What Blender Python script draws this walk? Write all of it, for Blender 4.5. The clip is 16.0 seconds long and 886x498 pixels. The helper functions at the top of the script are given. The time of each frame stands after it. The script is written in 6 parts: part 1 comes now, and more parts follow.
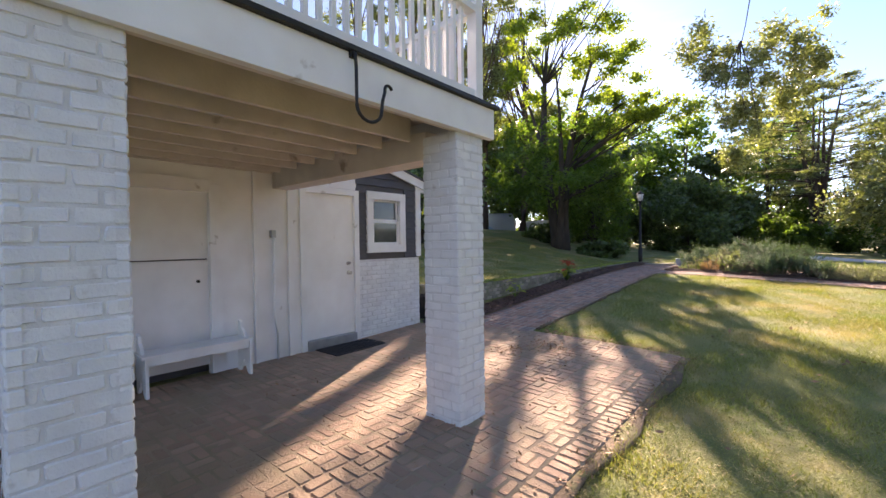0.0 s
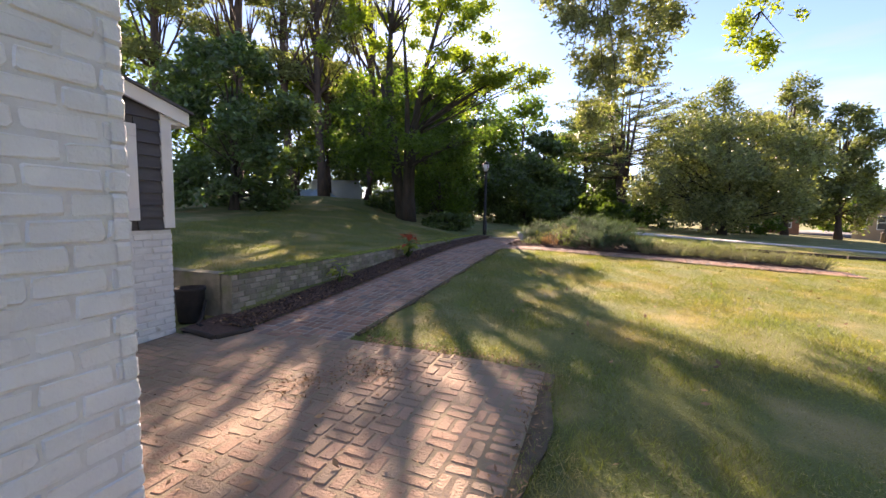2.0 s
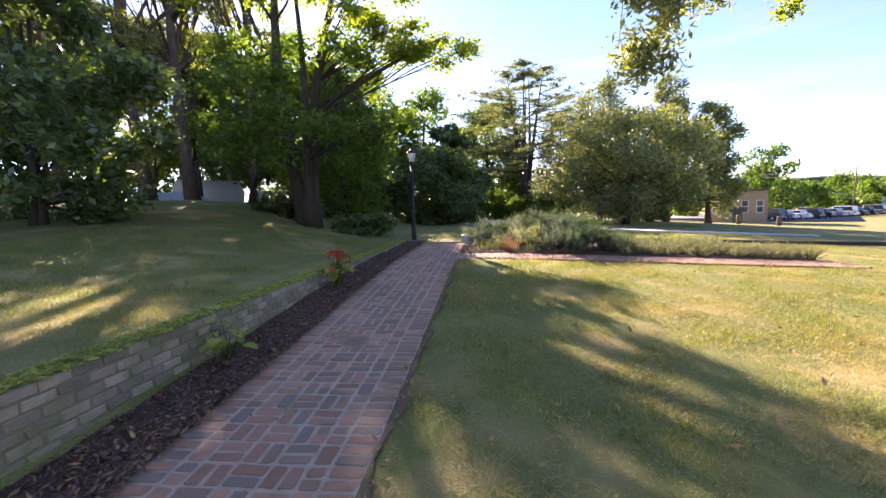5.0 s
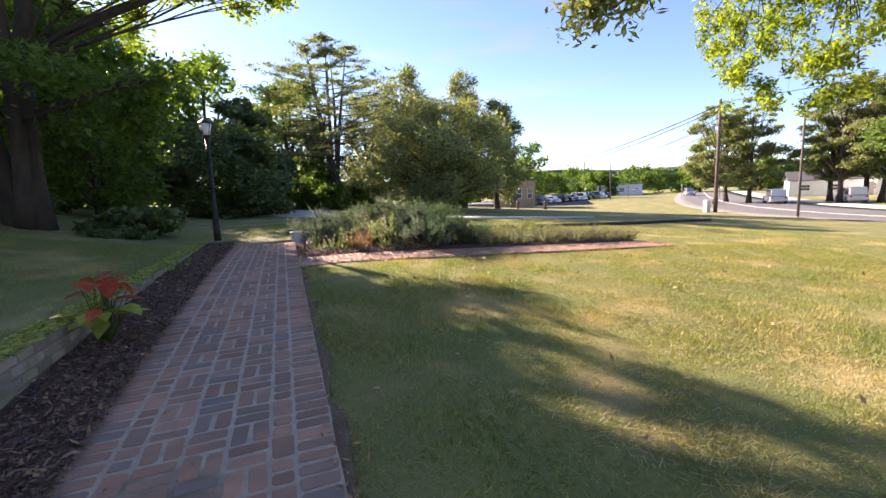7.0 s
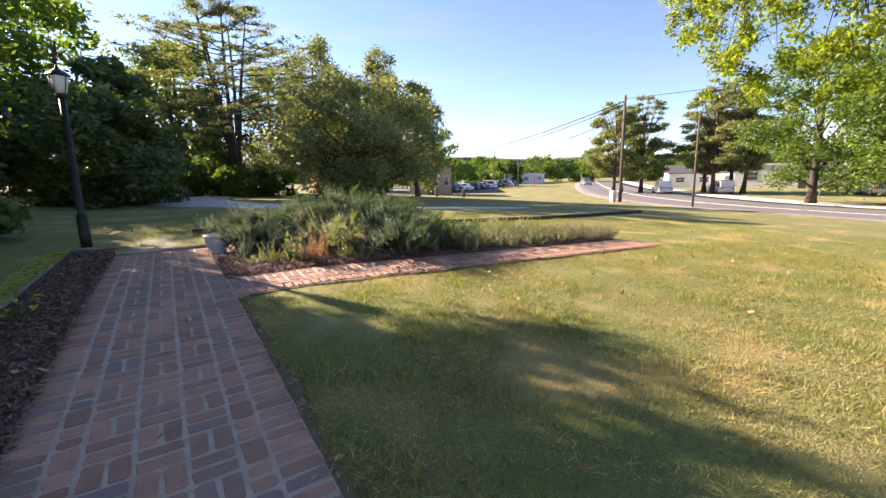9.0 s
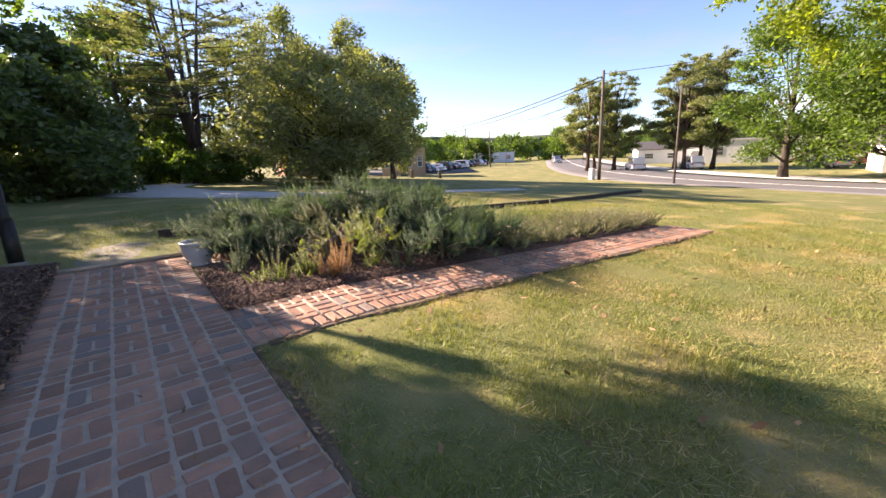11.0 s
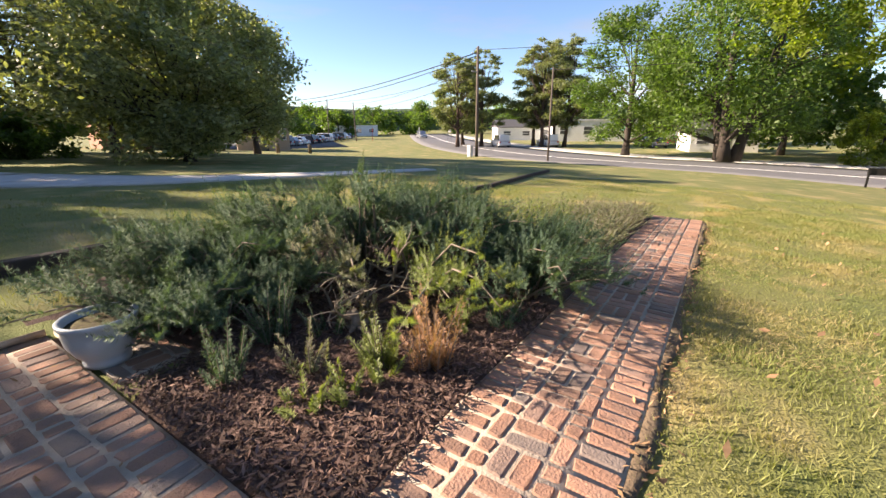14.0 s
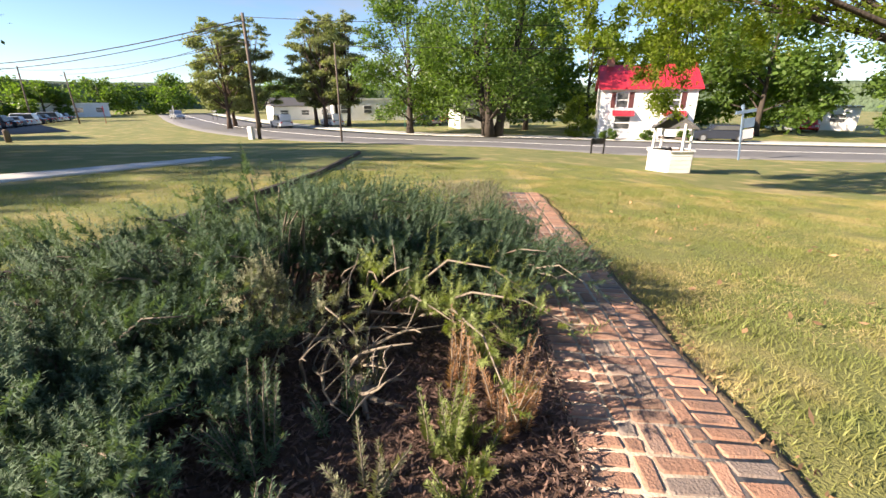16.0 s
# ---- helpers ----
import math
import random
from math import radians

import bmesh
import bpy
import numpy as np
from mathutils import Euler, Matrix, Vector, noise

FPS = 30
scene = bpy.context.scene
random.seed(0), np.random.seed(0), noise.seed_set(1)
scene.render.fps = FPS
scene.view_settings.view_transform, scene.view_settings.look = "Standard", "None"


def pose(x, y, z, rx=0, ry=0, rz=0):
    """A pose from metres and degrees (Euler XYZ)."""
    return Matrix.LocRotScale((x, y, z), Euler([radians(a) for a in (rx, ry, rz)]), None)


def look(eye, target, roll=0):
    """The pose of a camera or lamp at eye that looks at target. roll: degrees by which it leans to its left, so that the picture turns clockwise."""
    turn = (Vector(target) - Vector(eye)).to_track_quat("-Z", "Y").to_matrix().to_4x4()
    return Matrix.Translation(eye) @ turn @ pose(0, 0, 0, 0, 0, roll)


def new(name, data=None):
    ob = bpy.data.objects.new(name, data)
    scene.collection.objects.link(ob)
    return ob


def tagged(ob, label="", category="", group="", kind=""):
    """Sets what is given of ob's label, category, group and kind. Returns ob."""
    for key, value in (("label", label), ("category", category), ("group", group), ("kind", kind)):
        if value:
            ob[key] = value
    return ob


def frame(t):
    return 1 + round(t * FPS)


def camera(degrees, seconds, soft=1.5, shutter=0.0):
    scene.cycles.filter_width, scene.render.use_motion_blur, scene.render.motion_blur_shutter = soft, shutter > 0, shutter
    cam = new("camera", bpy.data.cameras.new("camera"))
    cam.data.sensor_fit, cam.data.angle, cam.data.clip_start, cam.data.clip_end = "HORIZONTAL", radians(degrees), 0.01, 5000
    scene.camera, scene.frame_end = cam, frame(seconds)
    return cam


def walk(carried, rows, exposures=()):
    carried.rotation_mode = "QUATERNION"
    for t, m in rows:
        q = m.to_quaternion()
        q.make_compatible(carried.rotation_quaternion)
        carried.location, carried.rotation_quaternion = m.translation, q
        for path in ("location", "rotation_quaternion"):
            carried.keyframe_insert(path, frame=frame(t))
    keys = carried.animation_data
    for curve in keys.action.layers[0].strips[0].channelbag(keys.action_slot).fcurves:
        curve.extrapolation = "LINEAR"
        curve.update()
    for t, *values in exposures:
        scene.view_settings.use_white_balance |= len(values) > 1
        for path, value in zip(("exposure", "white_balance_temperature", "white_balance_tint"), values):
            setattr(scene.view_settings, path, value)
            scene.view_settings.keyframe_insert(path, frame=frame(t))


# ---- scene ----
cam = camera(93.2, 16.0)
METRES, EYE, TILT, LEAN, TURN = 16.2, 1.413, 0.0, 0.0, 40.9
ROWS = [
    (0.0, 0.0, 0.0, 0.0, -0.01, -0.95, 0.72),
    (0.5, 0.0124, 0.0324, -0.0016, -9.58, -2.15, 0.06),
    (1.0, 0.0276, 0.0653, -0.0023, -15.83, -3.11, -0.43),
    (1.5, 0.0419, 0.0986, -0.0024, -18.79, -4.12, -0.7),
    (2.0, 0.0525, 0.1323, -0.0021, -20.01, -5.0, -0.71),
    (2.5, 0.0633, 0.1663, -0.0016, -19.74, -5.57, -0.5),
    (3.0, 0.0685, 0.2023, -0.0013, -20.18, -5.93, -0.36),
    (5.5, 0.0763, 0.3742, 0.0003, -41.36, -5.33, 2.33),
    (6.0, 0.0826, 0.4069, 0.0001, -48.9, -6.09, 2.76),
    (6.5, 0.0946, 0.4376, 0.0016, -55.86, -6.84, 2.78),
    (7.0, 0.1126, 0.4677, 0.0026, -61.65, -7.71, 2.25),
    (7.5, 0.1293, 0.497, 0.0053, -66.35, -8.27, 1.6),
    (8.0, 0.1494, 0.5279, 0.0074, -69.57, -8.86, 1.18),
    (8.5, 0.168, 0.5579, 0.0095, -72.17, -9.36, 1.04),
    (11.0, 0.2529, 0.6673, 0.0145, -78.72, -12.75, 2.1),
    (11.5, 0.2736, 0.6912, 0.0164, -79.71, -13.39, 1.89),
    (12.0, 0.293, 0.7147, 0.0184, -81.29, -13.87, 1.51),
    (12.5, 0.3128, 0.7395, 0.0195, -83.19, -14.34, 1.14),
    (13.0, 0.3295, 0.763, 0.0215, -86.71, -14.84, 0.67),
    (13.5, 0.3491, 0.7838, 0.0223, -91.24, -15.73, 0.61),
    (14.0, 0.3647, 0.8045, 0.0231, -97.57, -16.6, 0.49),
    (14.5, 0.3813, 0.8207, 0.0236, -104.71, -17.43, 0.63),
    (15.0, 0.3969, 0.8352, 0.0242, -112.46, -18.36, 0.5),
    (15.5, 0.4129, 0.851, 0.0256, -119.82, -18.92, 0.28),
    (16.0, 0.4316, 0.8632, 0.0254, -126.51, -19.39, 0.06),
]
walk(cam, [(t, pose(0, 0, EYE, TILT, LEAN, TURN) @ pose(METRES * x, METRES * y, METRES * z, 90 + pitch, roll, yaw)) for t, x, y, z, yaw, pitch, roll in ROWS], [(0.0, 2.5, 7000, 26), (1.0, 2.4, 7100, 27), (2.0, 2.35, 7200, 28), (3.0, 2.35, 7300, 29), (5.5, 2.7, 6900, 31), (7.0, 2.35, 6850, 27), (11.0, 2.25, 7200, 26), (13.0, 2.15, 7100, 22), (14.5, 1.95, 6900, 16), (16.0, 1.95, 6800, 14)])

# ---- world, sun ----
SUN_AZ, SUN_EL = -26.0, 25.5          # degrees from +y towards +x; above the horizon
world = bpy.data.worlds.new("sky")
scene.world = world
world.use_nodes = True
wn = world.node_tree
sky = wn.nodes.new("ShaderNodeTexSky")
sky.sky_type = "NISHITA"
sky.sun_disc = False
sky.sun_elevation, sky.sun_rotation = radians(SUN_EL), radians(SUN_AZ)
sky.air_density, sky.dust_density, sky.ozone_density = 0.85, 0.1, 4.0
wn.nodes["Background"].inputs["Strength"].default_value = 0.062
# thin high cloud in streaks over the blue
wc = wn.nodes.new("ShaderNodeTexCoord")
wm_ = wn.nodes.new("ShaderNodeMapping")
wm_.inputs["Scale"].default_value = (1.1, 1.1, 6.0)
wn.links.new(wc.outputs["Generated"], wm_.inputs["Vector"])
wt = wn.nodes.new("ShaderNodeTexNoise")
wt.inputs["Scale"].default_value, wt.inputs["Detail"].default_value, wt.inputs["Roughness"].default_value = 2.1, 7.0, 0.55
wn.links.new(wm_.outputs[0], wt.inputs["Vector"])
wr = wn.nodes.new("ShaderNodeMapRange")
wr.inputs[1].default_value, wr.inputs[2].default_value, wr.inputs[4].default_value = 0.5, 0.75, 0.6
wn.links.new(wt.outputs[0], wr.inputs[0])
wb = wn.nodes.new("ShaderNodeRGBToBW")
wn.links.new(sky.outputs[0], wb.inputs[0])
wx2 = wn.nodes.new("ShaderNodeMix")
wx2.data_type = "RGBA"
wn.links.new(wr.outputs[0], wx2.inputs[0])
wn.links.new(sky.outputs[0], wx2.inputs[6])
wn.links.new(wb.outputs[0], wx2.inputs[7])
wn.links.new(wx2.outputs[2], wn.nodes["Background"].inputs["Color"])
sun = new("sun", bpy.data.lights.new("sun", "SUN"))
sun.data.energy, sun.data.angle, sun.data.color = 4.1, radians(0.6), (1.0, 0.86, 0.68)
sx, sy, sz = (math.sin(radians(SUN_AZ)) * math.cos(radians(SUN_EL)), math.cos(radians(SUN_AZ)) * math.cos(radians(SUN_EL)), math.sin(radians(SUN_EL)))
sun.matrix_world = look((sx * 80, sy * 80, sz * 80), (0, 0, 0))


# ---- materials ----
def material(name, color, color2=None, rough=0.8, scale=6.0, bump=0.2, fine=60.0, metal=0.0, island=0.0, objrand=0.0,
             stain=None, stain_scale=1.2, stain_amount=0.0, translucent=0.0, spec=0.4, stretch=(1, 1, 1), bumpdist=0.01, odd=None):
    m = bpy.data.materials.new(name)
    m.use_nodes = True
    nt = m.node_tree
    N, L = nt.nodes, nt.links
    bsdf = N["Principled BSDF"]
    bsdf.inputs["Roughness"].default_value = rough
    bsdf.inputs["Metallic"].default_value = metal
    bsdf.inputs["Specular IOR Level"].default_value = spec
    geo = N.new("ShaderNodeNewGeometry")
    mp = N.new("ShaderNodeMapping")
    mp.inputs["Scale"].default_value = stretch
    L.new(geo.outputs["Position"], mp.inputs["Vector"])

    def tex(sc, detail=4.0):
        t = N.new("ShaderNodeTexNoise")
        t.inputs["Scale"].default_value = sc
        t.inputs["Detail"].default_value = detail
        L.new(mp.outputs[0], t.inputs["Vector"])
        return t

    def mixed(fac, a, b):
        x = N.new("ShaderNodeMix")
        x.data_type = "RGBA"
        L.new(fac, x.inputs[0])
        for sock, v in ((x.inputs[6], a), (x.inputs[7], b)):
            if isinstance(v, tuple):
                sock.default_value = (*v, 1)
            else:
                L.new(v, sock)
        return x.outputs[2]

    def ramp(src, lo, hi):
        r = N.new("ShaderNodeMapRange")
        r.inputs[1].default_value, r.inputs[2].default_value = lo, hi
        L.new(src, r.inputs[0])
        return r.outputs[0]

    color2 = color2 or tuple(c * 0.8 for c in color)
    big = tex(scale)
    out = mixed(ramp(big.outputs[0], 0.35, 0.68), color, color2)
    if island or objrand:
        src = geo.outputs["Random Per Island"]
        if objrand:
            src = N.new("ShaderNodeObjectInfo").outputs["Random"]
        hsv = N.new("ShaderNodeHueSaturation")
        L.new(out, hsv.inputs["Color"])
        L.new(ramp(src, 0, 1), hsv.inputs["Value"])
        amount = island or objrand
        for nd in [hsv.inputs["Value"].links[0].from_node]:
            nd.inputs[3].default_value, nd.inputs[4].default_value = 1 - amount, 1 + amount
        out = hsv.outputs[0]
        if odd:                                        # some pieces burnt to another colour
            k = N.new("ShaderNodeMath")
            k.operation = "MULTIPLY"
            k.inputs[1].default_value = 17.3
            L.new(src, k.inputs[0])
            fr = N.new("ShaderNodeMath")
            fr.operation = "FRACT"
            L.new(k.outputs[0], fr.inputs[0])
            out = mixed(ramp(fr.outputs[0], 0.7, 1.0), out, odd)
    if stain:
        st = tex(stain_scale, 5.0)
        out = mixed(ramp(st.outputs[0], 0.62 - stain_amount, 0.72), out, stain)
    L.new(out, bsdf.inputs["Base Color"])
    if bump:
        fn = tex(fine, 5.0)
        b = N.new("ShaderNodeBump")
        b.inputs["Strength"].default_value = bump
        b.inputs["Distance"].default_value = bumpdist
        L.new(fn.outputs[0], b.inputs["Height"])
        L.new(b.outputs[0], bsdf.inputs["Normal"])
    if translucent:
        tr = N.new("ShaderNodeBsdfTranslucent")
        tint = N.new("ShaderNodeMix")
        tint.data_type, tint.blend_type = "RGBA", "MULTIPLY"
        tint.inputs[0].default_value = 1
        tint.inputs[7].default_value = (1.95, 2.1, 0.7, 1)
        L.new(out, tint.inputs[6])
        L.new(tint.outputs[2], tr.inputs["Color"])
        mx = N.new("ShaderNodeMixShader")
        mx.inputs[0].default_value = translucent
        L.new(bsdf.outputs[0], mx.inputs[1])
        L.new(tr.outputs[0], mx.inputs[2])
        L.new(mx.outputs[0], N["Material Output"].inputs["Surface"])
    return m


def glass(name, tint=(0.9, 0.95, 0.95)):
    m = bpy.data.materials.new(name)
    m.use_nodes = True
    b = m.node_tree.nodes["Principled BSDF"]
    b.inputs["Base Color"].default_value = (*tint, 1)
    b.inputs["Roughness"].default_value = 0.03
    b.inputs["Transmission Weight"].default_value = 1.0
    b.inputs["IOR"].default_value = 1.45
    return m


WHITE = material("white_paint", (0.8, 0.8, 0.785), (0.73, 0.72, 0.7), rough=0.6, scale=3, bump=0.15, fine=90, stain=(0.52, 0.49, 0.45), stain_scale=2.5, stain_amount=-0.07)
WHITE_BRICK = material("white_painted_brick", (0.74, 0.75, 0.75), (0.64, 0.65, 0.66), rough=0.55, scale=5, bump=0.5, fine=70, objrand=0.05, stain=(0.45, 0.42, 0.38), stain_scale=4, stain_amount=-0.04)
WHITE_MORTAR = material("white_painted_joint", (0.68, 0.69, 0.69), (0.55, 0.55, 0.55), rough=0.7, scale=8, bump=0.5, fine=60)
CREAM = material("cream_deck_paint", (0.65, 0.585, 0.52), (0.56, 0.5, 0.44), rough=0.65, scale=4, bump=0.2, fine=50, stain=(0.3, 0.24, 0.19), stain_scale=3, stain_amount=-0.02)
SIDING = material("dark_grey_siding", (0.085, 0.08, 0.085), (0.065, 0.06, 0.065), rough=0.55, scale=4, bump=0.25, fine=40, stretch=(1, 1, 6))
BLACK = material("black_metal", (0.015, 0.015, 0.016), (0.03, 0.025, 0.02), rough=0.45, scale=20, bump=0.2, fine=120, metal=0.3)
RUBBER = material("black_rubber", (0.02, 0.02, 0.022), (0.035, 0.03, 0.03), rough=0.85, scale=14, bump=0.4, fine=150)
PATH_BRICK = material("path_brick", (0.4, 0.222, 0.155), (0.3, 0.185, 0.14), rough=0.85, scale=9, bump=0.8, fine=80, objrand=0.28, odd=(0.21, 0.18, 0.165), stain=(0.22, 0.16, 0.125), stain_scale=2.2, stain_amount=0.04)
PATH_BRICK_STUFF = material("path_brick_far", (0.4, 0.222, 0.155), (0.3, 0.185, 0.14), rough=0.85, scale=9, bump=0.8, fine=80, island=0.28, odd=(0.21, 0.18, 0.165), stain=(0.22, 0.16, 0.125), stain_scale=2.2, stain_amount=0.04)
PATIO_BRICK = material("patio_brick", (0.4, 0.26, 0.185), (0.33, 0.235, 0.17), rough=0.92, scale=3.5, bump=1.0, fine=55, objrand=0.16, odd=(0.3, 0.23, 0.17), stain=(0.3, 0.235, 0.155), stain_scale=1.1, stain_amount=0.1)
PATIO_BRICK_STUFF = material("patio_brick_far", (0.4, 0.26, 0.185), (0.33, 0.235, 0.17), rough=0.92, scale=3.5, bump=1.0, fine=55, island=0.16, odd=(0.3, 0.23, 0.17), stain=(0.3, 0.235, 0.155), stain_scale=1.1, stain_amount=0.1)
PATIO_MORTAR = material("patio_joint", (0.36, 0.27, 0.195), (0.27, 0.22, 0.14), rough=0.95, scale=3, bump=0.7, fine=80)
MORTAR = material("path_mortar", (0.46, 0.385, 0.315), (0.35, 0.29, 0.235), rough=0.95, scale=10, bump=0.8, fine=70, stain=(0.2, 0.165, 0.11), stain_scale=1.6, stain_amount=0.0)
OLD_BRICK = material("mossy_wall_brick", (0.34, 0.29, 0.24), (0.27, 0.25, 0.19), rough=0.92, scale=7, bump=1.0, fine=50, objrand=0.35, stain=(0.19, 0.21, 0.1), stain_scale=3.2, stain_amount=0.12)
OLD_MORTAR = material("wall_mortar", (0.27, 0.25, 0.2), (0.19, 0.18, 0.13), rough=0.95, scale=8, bump=1.0, fine=50, stain=(0.18, 0.2, 0.08), stain_scale=2.4, stain_amount=0.1)
MOSS = material("moss", (0.34, 0.37, 0.1), (0.23, 0.27, 0.075), rough=1.0, scale=9, bump=0, island=0.4, translucent=0.2)
MULCH = material("bark_mulch", (0.12, 0.07, 0.055), (0.07, 0.042, 0.033), rough=0.95, scale=18, bump=1.0, fine=60, island=0.0)
CHIP = material("bark_chip", (0.17, 0.105, 0.085), (0.1, 0.065, 0.052), rough=0.9, scale=10, bump=0.3, fine=60, island=0.65)
DRYLEAF = material("dry_leaf", (0.36, 0.22, 0.12), (0.26, 0.15, 0.08), rough=0.8, scale=10, bump=0.2, island=0.5)
BARK = material("tree_bark", (0.075, 0.06, 0.05), (0.045, 0.036, 0.03), rough=0.95, scale=5, bump=1.0, fine=18, stretch=(1, 1, 0.3), bumpdist=0.03)
PINEBARK = material("pine_bark", (0.12, 0.08, 0.06), (0.06, 0.045, 0.04), rough=0.95, scale=5, bump=1.0, fine=14, stretch=(1, 1, 0.3), bumpdist=0.03)
TWIG = material("grey_dead_twig", (0.26, 0.22, 0.18), (0.18, 0.15, 0.12), rough=0.9, scale=20, bump=0.4)
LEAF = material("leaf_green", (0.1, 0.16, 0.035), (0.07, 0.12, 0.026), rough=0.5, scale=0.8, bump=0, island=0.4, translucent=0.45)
# yellow-green leaf; on the broad tree's top its paler tone stands for sunlight
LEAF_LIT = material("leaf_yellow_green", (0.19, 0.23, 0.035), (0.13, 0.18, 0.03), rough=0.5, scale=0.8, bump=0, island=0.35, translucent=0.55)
LEAF_GLOSS = material("leaf_glossy_green", (0.11, 0.17, 0.075), (0.08, 0.13, 0.055), rough=0.3, scale=0.8, bump=0, island=0.45, translucent=0.3, spec=0.6)
LEAF_DARK = material("leaf_dark_green", (0.1, 0.145, 0.06), (0.07, 0.11, 0.042), rough=0.35, scale=0.8, bump=0, island=0.45, translucent=0.35)
LEAF_GREY = material("leaf_grey_green", (0.25, 0.265, 0.14), (0.18, 0.2, 0.1), rough=0.45, scale=0.5, bump=0, island=0.45, translucent=0.33)
NEEDLE = material("pine_needle", (0.19, 0.21, 0.105), (0.135, 0.16, 0.075), rough=0.6, scale=0.5, bump=0, island=0.4, translucent=0.35)
CEDARLEAF = material("cedar_needle", (0.17, 0.2, 0.12), (0.18, 0.19, 0.085), rough=0.6, scale=0.25, bump=0, island=0.35, translucent=0.3)
ROSEMARY = material("rosemary_needle", (0.12, 0.175, 0.115), (0.075, 0.12, 0.078), rough=0.7, spec=0.2, scale=3.5, bump=0, island=0.45, translucent=0.2)
# lighter needles: sunlit look for rosemary, own fresh green for the green herbs
ROSEMARY_LIT = material("rosemary_lit_and_fresh", (0.22, 0.26, 0.09), (0.17, 0.21, 0.07), rough=0.55, scale=2.5, bump=0, island=0.3, translucent=0.3)
DEADHERB = material("dried_herb", (0.45, 0.27, 0.18), (0.33, 0.2, 0.13), rough=0.8, scale=8, bump=0, island=0.3, translucent=0.25)
LAVENDER = material("lavender_grey", (0.22, 0.24, 0.15), (0.19, 0.18, 0.13), rough=0.7, scale=4, bump=0, island=0.4, translucent=0.25)
STRAW = material("dry_straw", (0.44, 0.355, 0.19), (0.35, 0.285, 0.15), rough=0.7, scale=3, bump=0, island=0.3, translucent=0.2)
GRASSBLADE = material("grass_blade", (0.18, 0.215, 0.065), (0.25, 0.235, 0.09), rough=0.6, scale=1.2, bump=0, island=0.3, translucent=0.25, stain=(0.42, 0.33, 0.165), stain_scale=0.9, stain_amount=0.1)
ASPHALT = material("asphalt", (0.16, 0.16, 0.165), (0.13, 0.13, 0.135), rough=0.9, scale=1.5, bump=0.3, fine=90)
CONCRETE = material("pale_concrete", (0.55, 0.54, 0.52), (0.46, 0.45, 0.43), rough=0.9, scale=2, bump=0.3, fine=60, stain=(0.25, 0.22, 0.17), stain_scale=1.0)
TIMBER = material("weathered_timber", (0.07, 0.055, 0.045), (0.045, 0.035, 0.03), rough=0.9, scale=8, bump=0.6, fine=30, stretch=(0.3, 1, 1))
POLEWOOD = material("pole_wood", (0.15, 0.12, 0.1), (0.105, 0.085, 0.07), rough=0.9, scale=6, bump=0.5, fine=30, stretch=(1, 1, 0.2))
GLAZE = material("pale_blue_grey_glaze", (0.42, 0.46, 0.5), (0.36, 0.4, 0.45), rough=0.35, scale=5, bump=0.15, fine=40)
GRAVEL = material("dirty_gravel", (0.24, 0.23, 0.2), (0.17, 0.165, 0.13), rough=0.95, scale=5, bump=0.9, fine=40, stain=(0.17, 0.19, 0.07), stain_scale=2.0, stain_amount=0.1)
EARTH = material("bare_earth", (0.17, 0.125, 0.085), (0.12, 0.09, 0.06), rough=1.0, scale=9, bump=1.0, fine=60, stain=(0.16, 0.17, 0.06), stain_scale=3.0, stain_amount=0.05)
SOIL = material("potting_soil", (0.06, 0.045, 0.03), (0.1, 0.09, 0.035), rough=1, scale=25, bump=1, fine=70)
REDROOF = material("red_metal_roof", (0.5, 0.03, 0.05), (0.44, 0.025, 0.045), rough=0.4, scale=2, bump=0.1, fine=20)
WHITE_WALL = material("white_clapboard", (0.78, 0.78, 0.78), (0.72, 0.72, 0.72), rough=0.7, scale=2, bump=0.2, fine=20)
BRICKRED = material("orange_brick_wall", (0.42, 0.2, 0.13), (0.36, 0.17, 0.11), rough=0.9, scale=3, bump=0.3, fine=20)
TANSTUCCO = material("tan_stucco", (0.45, 0.33, 0.24), (0.4, 0.29, 0.21), rough=0.9, scale=1, bump=0.2)
GREYROOF = material("grey_shingle", (0.1, 0.1, 0.105), (0.075, 0.075, 0.08), rough=0.9, scale=3, bump=0.5, fine=15)
DARKGLASS = material("dark_window_glass", (0.06, 0.065, 0.07), (0.1, 0.105, 0.11), rough=0.06, scale=2, bump=0, spec=0.8)
CARWHITE = material("white_car_paint", (0.75, 0.75, 0.76), (0.72, 0.72, 0.73), rough=0.2, scale=2, bump=0, spec=0.7)
CARSILVER = material("silver_car_paint", (0.4, 0.42, 0.45), (0.38, 0.4, 0.43), rough=0.25, scale=2, bump=0, metal=0.5)
CARDARK = material("dark_car_paint", (0.03, 0.035, 0.05), (0.025, 0.03, 0.04), rough=0.2, scale=2, bump=0, spec=0.7)
CARRED = material("red_car_paint", (0.5, 0.03, 0.03), (0.45, 0.025, 0.025), rough=0.22, scale=2, bump=0, spec=0.7)
TYRE = material("tyre_rubber", (0.02, 0.02, 0.02), (0.03, 0.03, 0.03), rough=0.9, scale=8, bump=0.2)
CHROME = material("worn_chrome", (0.55, 0.54, 0.52), (0.4, 0.38, 0.35), rough=0.3, scale=20, bump=0.1, metal=1.0)
CLEAR = glass("clear_glass")
COLEUS_RED = material("coleus_orange_red", (0.45, 0.1, 0.045), (0.35, 0.06, 0.03), rough=0.6, scale=20, bump=0, island=0.3, translucent=0.35)
